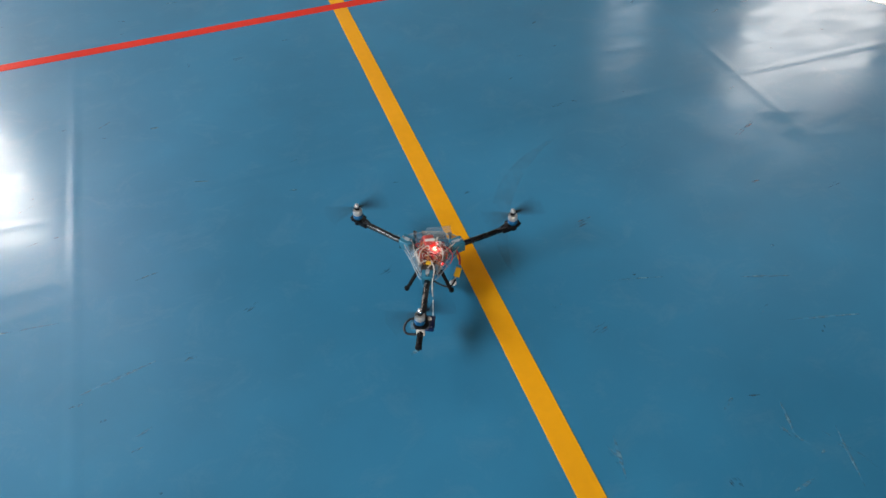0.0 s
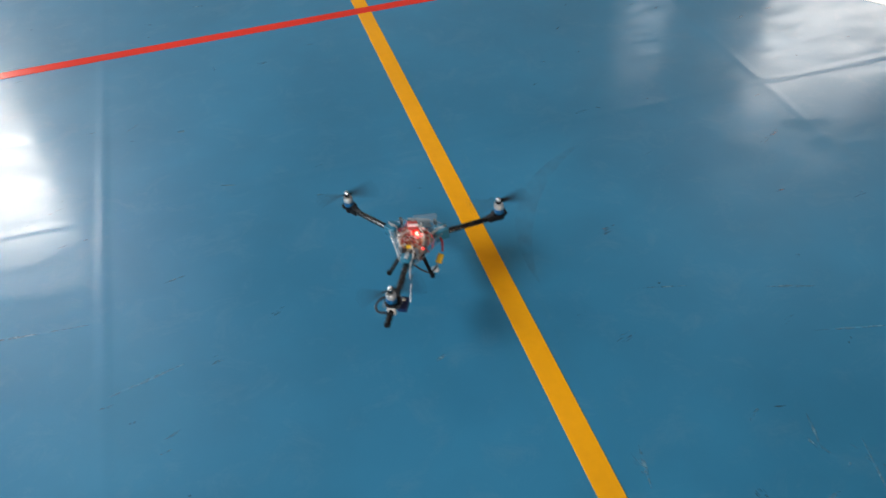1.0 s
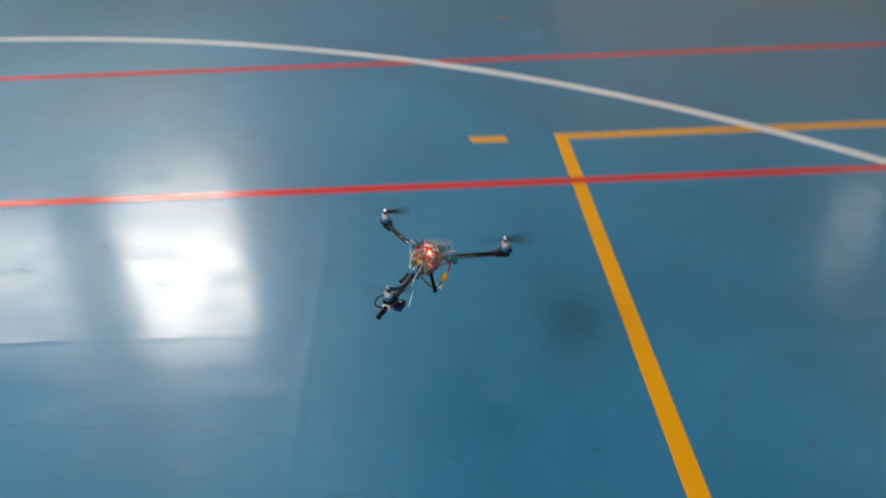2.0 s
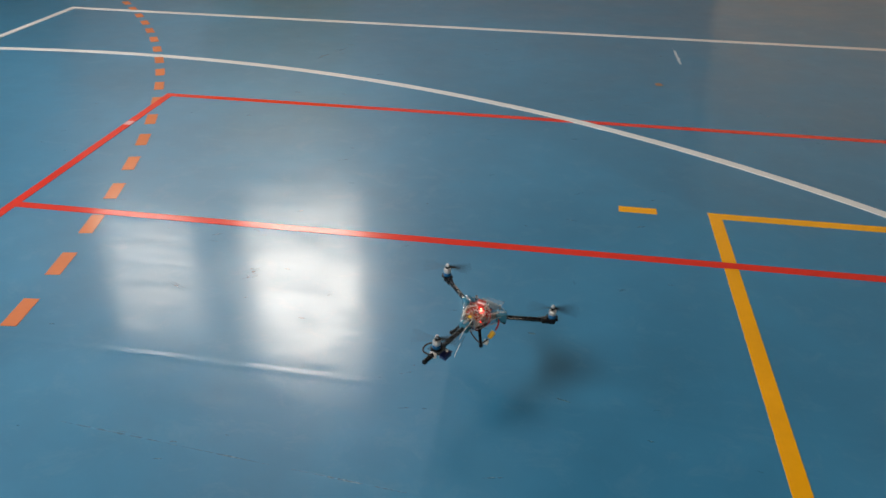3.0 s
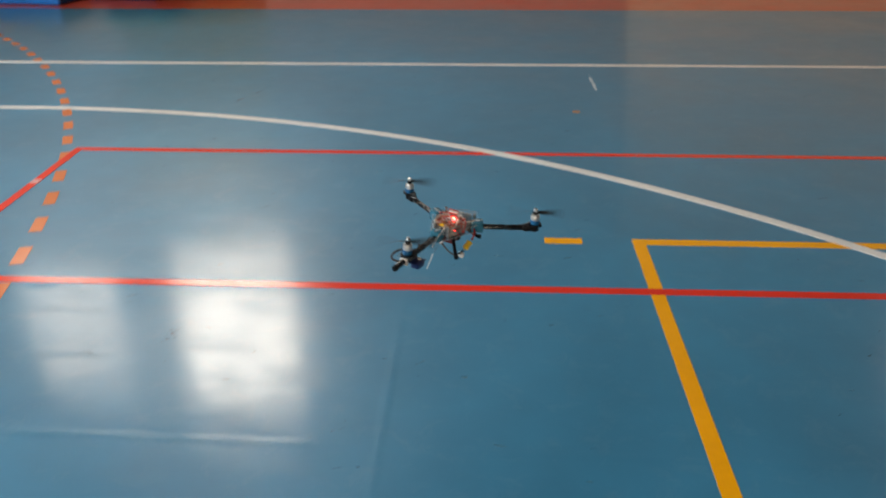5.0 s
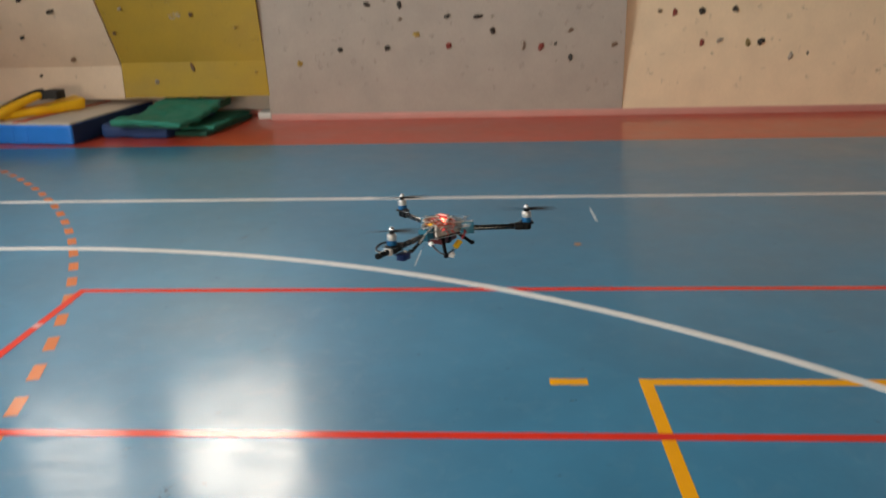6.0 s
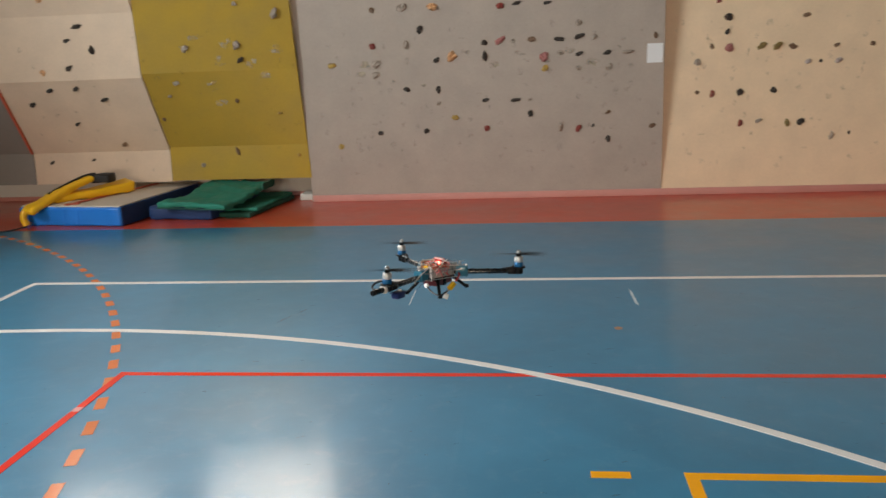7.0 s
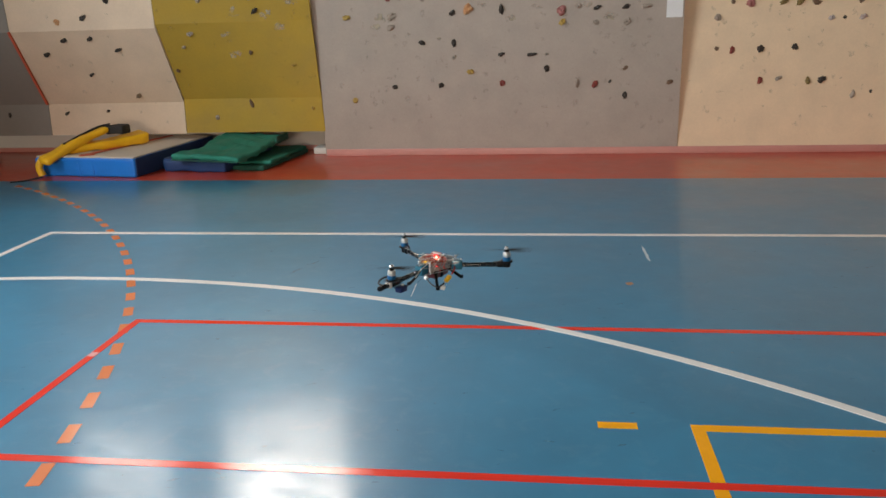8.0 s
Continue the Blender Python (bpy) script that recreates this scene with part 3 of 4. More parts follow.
OCHRE_L, OCHRE_R, GREY_R, CREAM_LEAN, JOINT_LEAN = -4.713, -3.045, 0.895, 0.1055, -0.045
board("grey_board", OCHRE_R + 0.002, GREY_R, [(0.075, WALL_Y, WALL_Y), (TOP, WALL_Y, WALL_Y)], GREY_BOARD, climb, "warm grey board with rows of holes", JOINT_LEAN, 0.0)
board("ochre_board", OCHRE_L, OCHRE_R, OCHRE_ROWS, OCHRE_BOARD, climb, "ochre yellow twisted board", 0.0, JOINT_LEAN)
board("cream_board", -6.407, OCHRE_L - 0.005, LEFT_ROWS, PALE_BOARD, climb, "pale cream overhanging board")
board("dark_board", HALL_W + 0.003, -6.412, LEFT_ROWS, DARK_BOARD, climb, "dark grey overhanging board")
board("cream_board", GREY_R + 0.005, 5.0, [(0.075, WALL_Y + 0.005, WALL_Y + 0.005), (TOP, WALL_Y + 0.005 + (TOP - 0.075) * CREAM_LEAN, WALL_Y + 0.005 + (TOP - 0.075) * CREAM_LEAN)], CREAM_BOARD, climb, "cream board leaning slightly back")
part("board_edge", box(GREY_R - 0.016, GREY_R + 0.002, WALL_Y + 0.021, WALL_Y + 0.34, 0.075, TOP), SKIRT, climb, "", False)
part("board_edge", box(OCHRE_R - 0.018, OCHRE_R + 0.001, WALL_Y + 0.021, HALL_N - 0.002, 0.0, 0.284), GREY_BOARD, climb, "", False)
part("skirting", box(OCHRE_R + 0.002, 5.0, WALL_Y - 0.012, WALL_Y + 0.02, 0, 0.075, 0.004), SKIRT, climb, "faded pink skirting board")
part("skirting", box(HALL_W + 0.003, OCHRE_R - 0.06, HALL_N - 0.03, HALL_N - 0.002, 0, 0.05, 0.004), SKIRT, climb, "faded pink skirting board")
part("red_edge", moved(box(-0.012, 0.012, -0.01, 0.012, 0.0, 0.97), Matrix.Translation((-6.409, WALL_Y - 0.002, 0.642)) @ pose(0, 0, 0, 30.5)), M_RED, climb, "", False)
part("white_block", box(OCHRE_R - 0.19, OCHRE_R - 0.03, 6.25, 6.5, 0.0, 0.08, 0.02), PLASTER, climb)

# row of bolt holes in the boards, one tiny plug each
hole = bmesh.new()
for ix in range(25):
    for iz in range(19):
        x, z = -2.895 + 0.1556 * ix, 0.152 + 0.1566 * iz
        if x < 0.84 and z < TOP:
            lathe([(0.0038, -0.0015), (0.0038, 0.0)], 6, hole)
            vs = hole.verts[-12:]
            for v in vs:
                v.co = Vector((x + v.co.x, WALL_Y - 0.0008 + v.co.z, z + v.co.y))
tagged(part("bolt_holes", hole, HOLE, climb, "", False), "", "", "", "stuff")

notice = base("paper_notice", pose(0.797, WALL_Y - 0.004, 1.537), "blank white paper sheet fixed to the grey climbing board", "notice")
part("sheet", box(-0.083, 0.083, -0.002, 0.002, -0.1, 0.1), PAPER, notice, "", False)

# chalk smears
rnd = random.Random(5)
for x, z, w in ((-2.4, 1.42, 0.14), (-2.05, 1.33, 0.1), (-1.2, 1.62, 0.1), (-0.9, 1.48, 0.12), (-0.1, 1.6, 0.16), (0.4, 1.6, 0.12), (-1.7, 1.28, 0.07), (-0.35, 1.5, 0.09), (-2.75, 1.75, 0.08)):
    bm = bmesh.new()
    n = 11
    ring = [bm.verts.new((x + w * 0.5 * math.cos(2 * math.pi * i / n) * rnd.uniform(0.5, 1), WALL_Y - 0.0006, z + w * 0.3 * math.sin(2 * math.pi * i / n) * rnd.uniform(0.4, 1))) for i in range(n)]
    bm.faces.new(ring)
    part("chalk_smear", bm, CHALK, climb, "", False)


def board_y(x, z):
    """The face of the climbing wall at x and height z."""
    if x > GREY_R + 0.005:
        return WALL_Y + 0.005 + (z - 0.075) * CREAM_LEAN
    if x > OCHRE_R:
        return WALL_Y
    rows = OCHRE_ROWS if x > OCHRE_L else LEFT_ROWS
    t = min(1, max(0, (x - OCHRE_L) / (OCHRE_R - OCHRE_L))) if x > OCHRE_L else 0
    for (za, a0, a1), (zb, b0, b1) in zip(rows, rows[1:]):
        if z <= zb:
            k = (z - za) / (zb - za)
            return (a0 + (a1 - a0) * t) * (1 - k) + (b0 + (b1 - b0) * t) * k
    return rows[-1][1]


def dabs(name, spots, material, label):
    """Thin irregular smears on the boards."""
    bm = bmesh.new()
    for x, z, w, h in spots:
        n = 12
        ring = []
        for i in range(n):
            a, k = 2 * math.pi * i / n, rnd.uniform(0.35, 1)
            px, pz = x + w * 0.5 * math.cos(a) * k, z + h * 0.5 * math.sin(a) * k
            ring.append(bm.verts.new((px, board_y(px, pz) - 0.0012, pz)))
        mid = bm.verts.new((x, board_y(x, z) - 0.0012, z))
        for i in range(n):
            bm.faces.new((mid, ring[i], ring[(i + 1) % n]))
    tagged(part(name, bm, material, climb, label, False), "", "", "", "stuff")


dabs("chalk_dabs", [(x + rnd.uniform(-0.06, 0.06), z + rnd.uniform(-0.05, 0.05), rnd.uniform(0.07, 0.16), rnd.uniform(0.05, 0.1)) for x, z in ((-3.9, 1.63), (-3.55, 1.6), (-4.0, 1.35), (-3.45, 1.45), (-3.8, 1.8), (-4.3, 1.75), (-3.95, 1.15), (-3.3, 1.75), (-4.1, 1.9), (-2.35, 1.5), (-0.6, 1.55), (0.15, 1.45)) for k in range(3)], CHALK, "white chalk dabs")
dabs("rubber_smudges", [(rnd.uniform(-2.9, 4.0), rnd.uniform(0.3, 1.9), rnd.uniform(0.03, 0.1), rnd.uniform(0.03, 0.12)) for k in range(210)] + [(rnd.uniform(-6.2, -3.1), rnd.uniform(0.4, 2.0), rnd.uniform(0.03, 0.08), rnd.uniform(0.03, 0.1)) for k in range(45)], SMUDGE, "dark shoe rubber smudges")


HOLD_SIZE = {0: (0.034, 0.035, 0.034), 1: (0.048, 0.038, 0.034), 2: (0.032, 0.036, 0.05), 3: (0.04, 0.034, 0.04), 4: (0.056, 0.036, 0.028)}
ROUND, SLIM, TALL = (0, 1, 3), (1, 4), (2,)


def hold_mesh(kind, material, seed):
    """A moulded climbing hold: a lumpy resin body, flat at the back, with a bolt recess."""
    r = random.Random(seed)
    bm = bmesh.new()
    bmesh.ops.create_icosphere(bm, subdivisions=3, radius=1)
    sx, sy, sz = HOLD_SIZE[kind]
    off = Vector((r.uniform(0, 9), r.uniform(0, 9), r.uniform(0, 9)))
    for v in bm.verts:
        d = v.co.normalized()
        k = 1 + 0.55 * noise.noise(d * 1.7 + off) + 0.22 * noise.noise(d * 4 + off)
        dent = 0.5 * max(0, 1 - (d - Vector((0.1, -1, 0.1)).normalized()).length / 0.42)
        k -= dent
        y = d.y * sy * k
        v.co = Vector((d.x * sx * k, min(y, 0.0) - (0.003 if y < 0 else 0), d.z * sz * k + (0.25 * d.x * sx if kind in (1, 4) else 0)))
    return mesh_of("climbing_hold", bm, material)


HOLD_LOOK = {"dark": (H_DARK, "small black moulded climbing hold bolted to a board"), "pale": (H_PALE, "pale grey chalky climbing hold bolted to a board"),
             "red": (H_RED, "dark red moulded climbing hold bolted to a board"), "ochre": (H_YEL, "ochre yellow moulded climbing hold bolted to a board"),
             "brown": (H_BROWN, "brown moulded climbing hold bolted to a board"), "peach": (H_ORANGE, "peach coloured moulded climbing hold bolted to a board"),
             "pink": (H_PINK, "faded pink chalky climbing hold bolted to a board"), "khaki": (H_KHAKI, "khaki brown moulded climbing hold bolted to a board"),
             "lilac": (H_LILAC, "pale lilac moulded climbing hold bolted to a board")}
hold_meshes = {}
bolt = mesh_of("bolt", moved(lathe([(0.0055, 0), (0.0055, 0.004), (0.003, 0.005)], 8), pose(0, -0.02, 0, 90, 0, 0)), STEEL)
rnd = random.Random(11)


def board_lean(x, z):
    """How far the board tips forward at that place, in degrees."""
    return math.degrees(math.atan2(board_y(x, z) - board_y(x, z + 0.01), 0.01))


def holds(look_name, places):
    """Holds of one colour: (x, z, width, height, turn) of each."""
    material, label = HOLD_LOOK[look_name]
    for x, z, w, h, turn in places:
        kind, var = rnd.choice(SLIM if w > 1.5 * h else TALL if h > 1.25 * w else ROUND), rnd.randrange(3)
        key = (look_name, kind, var)
        if key not in hold_meshes:
            hold_meshes[key] = hold_mesh(kind, material, 31 * kind + 7 * var + len(look_name))
        hold = base("climbing_hold", pose(x, board_y(x, z), z, board_lean(x, z), turn, 0), label, "climbing hold", "holds on the climbing wall")
        body = new("body", hold_meshes[key])
        size = HOLD_SIZE[kind]
        depth = 0.8 * (w + h) / (size[0] + size[2]) / 2
        body.parent, body.scale = hold, (0.43 * w / size[0], depth, 0.43 * h / size[2])
        b = new("bolt", bolt)
        b.parent = hold
        tagged(b, "steel fixing bolt")


holds("dark", [(-1.72, 1.88, 0.074, 0.087, 0), (-1.55, 1.55, 0.074, 0.062, 0), (-1.02, 1.71, 0.068, 0.068, 0), (-1.02, 1.57, 0.056, 0.112, 0), (-0.22, 1.72, 0.112, 0.056, 15), (-0.0, 1.74, 0.112, 0.056, -10), (-0.66, 2.11, 0.099, 0.043, 0), (-0.34, 2.1, 0.087, 0.043, 0), (0.0, 1.56, 0.093, 0.043, -10), (0.3, 1.56, 0.087, 0.05, 0), (-1.89, 1.24, 0.081, 0.056, 20), (-1.54, 1.23, 0.056, 0.093, 0), (-1.02, 1.1, 0.081, 0.043, 0), (-0.69, 1.09, 0.112, 0.043, 0), (-0.53, 0.94, 0.062, 0.074, 0), (-2.21, 0.77, 0.068, 0.05, 0), (-1.69, 0.78, 0.068, 0.062, 0), (0.15, 0.79, 0.037, 0.037, 0), (0.31, 0.64, 0.056, 0.081, 0), (1.59, 1.88, 0.093, 0.081, 20), (1.58, 1.73, 0.056, 0.062, 0), (2.55, 1.39, 0.037, 0.037, 0), (1.72, 1.09, 0.081, 0.081, 0), (2.07, 1.1, 0.074, 0.068, 0), (2.36, 0.76, 0.087, 0.074, 0), (2.86, 0.63, 0.031, 0.043, 0), (-5.36, 2.04, 0.124, 0.05, 0), (-5.5, 1.9, 0.081, 0.043, 0), (-5.23, 1.79, 0.074, 0.093, 0), (-5.52, 1.61, 0.093, 0.056, -15), (-5.82, 1.38, 0.099, 0.05, -10), (-5.51, 1.39, 0.087, 0.05, -20), (-5.23, 1.26, 0.112, 0.043, -12), (-6.1, 1.23, 0.087, 0.056, -10), (-5.68, 0.99, 0.074, 0.037, -25), (-6.18, 0.53, 0.068, 0.037, -25), (-5.66, 0.55, 0.05, 0.031, 0), (-3.68, 1.63, 0.087, 0.05, -20), (-6.92, 0.52, 0.043, 0.068, 0)])
holds("brown", [(-2.24, 2.1, 0.056, 0.081, 0), (-0.51, 1.73, 0.087, 0.062, 20), (0.31, 0.93, 0.068, 0.037, -20), (0.78, 0.77, 0.074, 0.056, 0), (0.8, 1.72, 0.043, 0.074, 0), (1.42, 1.58, 0.043, 0.062, 0), (2.26, 1.55, 0.099, 0.068, 20), (2.39, 1.87, 0.087, 0.05, 0), (2.71, 1.55, 0.068, 0.043, 0), (3.07, 1.55, 0.056, 0.05, 0), (1.27, 1.1, 0.05, 0.05, 0), (-5.23, 0.73, 0.081, 0.056, -15), (-4.65, 1.01, 0.043, 0.056, 0), (-3.79, 1.19, 0.05, 0.05, 0), (-3.89, 0.61, 0.043, 0.105, -15)])
holds("pale", [(-1.91, 2.12, 0.124, 0.087, 0), (-1.88, 1.72, 0.074, 0.099, 0), (-2.22, 1.53, 0.099, 0.087, 0), (-2.23, 1.41, 0.087, 0.074, 0), (-0.71, 1.72, 0.056, 0.043, 0), (0.16, 1.73, 0.062, 0.05, 0), (-0.01, 1.88, 0.074, 0.074, 0), (0.51, 1.56, 0.124, 0.043, 0), (-0.01, 1.41, 0.068, 0.05, 0), (0.31, 1.41, 0.081, 0.074, 0), (-0.2, 1.58, 0.074, 0.05, 0), (-1.54, 1.08, 0.056, 0.05, 0), (-0.53, 1.09, 0.05, 0.031, 0), (-0.21, 0.78, 0.056, 0.105, 0), (1.27, 1.42, 0.074, 0.074, 0), (1.92, 0.78, 0.081, 0.043, -15), (2.68, 0.6, 0.05, 0.093, 20), (-3.69, 2.22, 0.062, 0.05, 0), (-3.29, 2.11, 0.124, 0.074, -50), (-4.24, 1.77, 0.081, 0.074, 0), (-3.71, 1.79, 0.081, 0.099, 0), (-4.39, 1.41, 0.081, 0.05, 0), (-4.5, 1.27, 0.056, 0.037, 0), (-4.32, 0.46, 0.056, 0.056, 0)])
holds("red", [(-0.84, 2.09, 0.087, 0.074, 0), (-2.25, 1.72, 0.074, 0.074, 0), (-1.01, 0.79, 0.074, 0.068, 0), (-0.01, 0.76, 0.056, 0.093, 35), (1.73, 0.76, 0.056, 0.087, 15), (1.43, 1.08, 0.056, 0.087, 15), (1.49, 2.05, 0.068, 0.043, 0)])
holds("pink", [(-0.85, 1.73, 0.124, 0.062, -25), (-0.38, 1.54, 0.099, 0.112, 40), (1.6, 1.56, 0.093, 0.093, 0)])
holds("ochre", [(-2.72, 1.53, 0.099, 0.062, 20), (-0.37, 1.42, 0.074, 0.074, 0), (-1.36, 0.92, 0.081, 0.062, 30), (-2.67, 0.63, 0.068, 0.068, 0), (-3.34, 1.04, 0.068, 0.037, 0), (-3.17, 0.55, 0.05, 0.043, 0)])
holds("khaki", [(1.94, 1.57, 0.112, 0.062, -20), (2.1, 1.56, 0.112, 0.068, -25), (2.22, 0.75, 0.05, 0.087, 0)])
holds("lilac", [(2.42, 1.39, 0.056, 0.068, 30), (2.73, 1.39, 0.081, 0.062, 0)])
holds("peach", [(-1.57, 2.11, 0.124, 0.093, 0), (-1.38, 1.58, 0.105, 0.118, 30), (-5.83, 1.57, 0.062, 0.081, 0), (-5.7, 2.32, 0.074, 0.05, 0)])


# ---------------------------------------------------------------- gym mats
def soft(bm, amount, seed, scale=4.0):
    """Slight dents and sag of padded things."""
    off = Vector((seed * 3.1, seed * 1.7, seed * 2.3))
    bm.normal_update()
    for v in bm.verts:
        v.co += v.normal * amount * noise.noise(v.co * scale + off)
    return bm


def pad(x0, x1, y0, y1, z0, z1, bevel, cuts=10):
    bm = box(x0, x1, y0, y1, z0, z1, bevel, None, 3)
    bmesh.ops.subdivide_edges(bm, edges=[e for e in bm.edges if e.calc_length() > 0.15], cuts=cuts, use_grid_fill=True)
    return bm


blue = base("landing_mat", pose(-5.2, 5.75, 0, 0, 0, -7), "thick blue gym landing mat with a pale worn top", "gym mat")
part("body", soft(pad(-0.65, 0.56, -0.8, 0.8, 0.0, 0.198, 0.022), 0.012, 1, 5), M_BLUE, blue)
part("top_cover", soft(pad(-0.635, 0.545, -0.785, 0.785, 0.197, 0.212, 0.005), 0.007, 1, 5), M_TOP, blue, "pale grey worn top cover")
part("side_cover", soft(pad(0.557, 0.572, -0.785, 0.79, 0.006, 0.2, 0.004), 0.008, 2, 6), M_NAVY, blue, "dark navy side cover")
part("strap", moved(box(-0.028, 0.028, -0.78, 0.7, 0.2135, 0.2225), pose(0.0, 0, 0, 0, 0, -6)), M_RED, blue, "red strap printed across the top", False)
part("strap_end", moved(box(-0.07, 0.07, -0.035, 0.035, 0.214, 0.222), pose(-0.06, -0.7, 0, 0, 0, 24)), M_RED, blue, "orange red patch at the strap's end", False)
for dx in (-0.1, 0.06):
    part("front_seam", soft(pad(dx - 0.012, dx + 0.012, -0.806, -0.796, 0.02, 0.185, 0.004, 6), 0.006, 5 + dx, 14), M_BLUE, blue, "crumpled welded seam")

navy = base("folded_mat", pose(-4.16, 5.73, 0, 0, 0, -8), "navy folded gym mat under a green one beside the landing mat", "gym mat")
part("body", soft(pad(-0.37, 0.37, -0.55, 0.55, 0.0, 0.125, 0.03, 14), 0.02, 3, 6), M_NAVY, navy)
part("upper_fold", soft(pad(-0.365, 0.33, -0.545, 0.5, 0.118, 0.14, 0.009, 14), 0.012, 13, 6), M_NAVY, navy)
green = base("green_mat", pose(-3.97, 5.64, 0.0, 0, 0, -8), "soft green gym mat sagging over the navy mat", "gym mat")
gb = pad(-0.39, 0.39, -0.6, 0.6, 0.145, 0.195, 0.018, 26)
for v in gb.verts:
    back, out = max(0, v.co.y + 0.1), max(0, v.co.x - 0.05)
    v.co.z += 0.10 * back - 0.05 * out * max(0, 0.2 - v.co.y) + 0.010 * math.sin(v.co.y * 7 + v.co.x * 3)
    if v.co.z > 0.17 and v.co.y > -0.1:
        v.co.z += 0.014 * max(0, math.sin(v.co.y * 34 + 5 * math.sin(v.co.x * 6)))
part("body", soft(soft(gb, 0.022, 4, 7), 0.012, 14, 21), M_GREEN, green)
part("trim", sweep([(-0.385, -0.605, 0.15), (-0.1, -0.612, 0.147), (0.15, -0.612, 0.142), (0.38, -0.6, 0.137)], 0.008), M_DKGREEN, green)
# shade on the mat's right end, put in as a darker green piece
part("shaded_end", soft(moved(pad(-0.012, 0.012, -0.16, 0.16, -0.045, 0.03, 0.008, 8), pose(0.392, 0.42, 0.245, 0, 0, 3)), 0.01, 17, 9), M_DKGREEN, green, "end of the green cover, coloured darker for its shade")
low = base("green_mat", pose(-3.76, 5.86, 0, 0, 0, -8), "dark green thin gym mat slipped out under the stack", "gym mat")
part("body", soft(pad(-0.3, 0.35, -0.58, 0.58, 0.0, 0.05, 0.015, 14), 0.012, 6, 7), M_DKGREEN, low)
part("flap", soft(moved(pad(-0.26, 0.37, -0.5, 0.56, 0.05, 0.082, 0.012, 14), pose(-0.02, 0.03, 0, 0, 0, 3)), 0.018, 7, 8), M_GREEN, low, "green upper fold")

roll = base("rolled_pad", pose(-5.36, 5.42, 0.212), "long yellow padded cover draped over the landing mat", "pad")
ramp = moved(pad(-0.085, 0.085, -0.42, 0.42, -0.036, 0.036, 0.03, 8), look((-0.23, -0.2, 0.085), (-0.05, 0.22, 0.225)) @ pose(0, 0, 0, -90, 0, 0))
for v in ramp.verts:
    v.co.x += 0.02 * math.sin(v.co.y * 9)
part("body", soft(ramp, 0.02, 8, 7), M_YELLOW, roll, "tan yellow sloping pad")
part("fold", soft(sweep([(-0.36, -0.38, 0.0), (-0.43, -0.46, -0.02), (-0.46, -0.5, -0.1), (-0.44, -0.5, -0.19)], 0.04, 12), 0.014, 12, 9), M_YELLOW, roll, "yellow end hanging to the floor")
part("end_cap", soft(moved(pad(-0.07, 0.14, -0.06, 0.12, 0.07, 0.165, 0.02, 4), pose(0.03, 0.2, 0.075)), 0.012, 9, 9), M_BLACK, roll, "black webbing end")
part("strap", sweep([(-0.3, -0.26, 0.1), (-0.2, -0.05, 0.175), (-0.09, 0.12, 0.235), (0.0, 0.2, 0.25)], 0.014), M_BLACK, roll, "black webbing edge strip")
part("tie", sweep([(-0.4, -0.56, -0.19), (-0.47, -0.64, -0.2), (-0.53, -0.71, -0.204), (-0.63, -0.76, -0.205)], 0.008), M_BLACK, roll, "loose black tie on the floor")
pad2 = base("yellow_pad", pose(-5.4, 5.58, 0.212, 0, 0, -42), "yellow padded cover lying flat on the landing mat", "pad")
pb = pad(-0.15, 0.15, -0.46, 0.44, 0.0, 0.085, 0.035, 12)
for v in pb.verts:
    v.co.z += (0.07 + 0.05 * v.co.y) * max(0, v.co.y + 0.1) * (1 if v.co.z > 0.03 else 0.2)
part("body", soft(soft(pb, 0.022, 10, 6), 0.008, 11, 17), M_YELLOW, pad2)


# ---------------------------------------------------------------- the tricopter
ARM_Z = -0.053
copter = base("tricopter", pose(0, 0, 0), "small home-made three-armed drone of black tubes and clear plastic, flying", "drone")
MOTORS = {"front_left": (-0.18, 0.1026), "front_right": (0.18, 0.1026), "tail": (0.0, -0.2012)}


plan = [(-0.058, 0.052), (-0.03, 0.062), (0.03, 0.062), (0.058, 0.052), (0.066, 0.03), (0.045, -0.01), (0.024, -0.055), (0.012, -0.068), (-0.012, -0.068), (-0.024, -0.055), (-0.045, -0.01), (-0.066, 0.03)]
part("lower_plate", prism(plan, -0.063, -0.060, 0.0006), CLEAR, copter, "clear acrylic lower plate")
part("upper_plate", prism(plan, -0.046, -0.043, 0.0006), CLEAR, copter, "clear acrylic upper plate")
for level in (-0.0615, -0.0445):
    part("plate_rim", sweep([(x, y, level) for x, y in plan + plan[:1]], 0.0011, 5, None, 2), CUT_EDGE, copter, "bright cut edge of the acrylic")
part("cover_plate", moved(prism([(-0.02, 0.07), (0.035, 0.078), (0.04, 0.05), (-0.015, 0.04)], 0, 0.0015, 0.0004), pose(0.004, 0.0, -0.0405, 3, -2, 0)), CLEAR, copter, "loose clear acrylic cover")
for (ax, ay), (bx, by) in (((-0.05, 0.045), (-0.018, -0.055)), ((0.05, 0.045), (0.018, -0.055)), ((-0.03, 0.06), (0.03, 0.06))):
    side = Vector((bx - ax, by - ay, 0))
    wallbm = box(0.004, side.length - 0.004, -0.0008, 0.0008, -0.0598, -0.037, 0.0004)
    part("side_panel", moved(wallbm, pose(ax, ay, 0, 0, 0, math.degrees(math.atan2(side.y, side.x)))), HAZY, copter, "hazy clear plastic side panel")
for sx, sy in ((-0.04, 0.05), (0.04, 0.05), (0.018, -0.05), (-0.018, -0.05)):
    part("standoff", moved(lathe([(0.003, -0.066), (0.003, -0.034), (0.0042, -0.034), (0.0042, -0.031)], 10), pose(sx, sy, 0)), ALU, copter, "aluminium standoff")

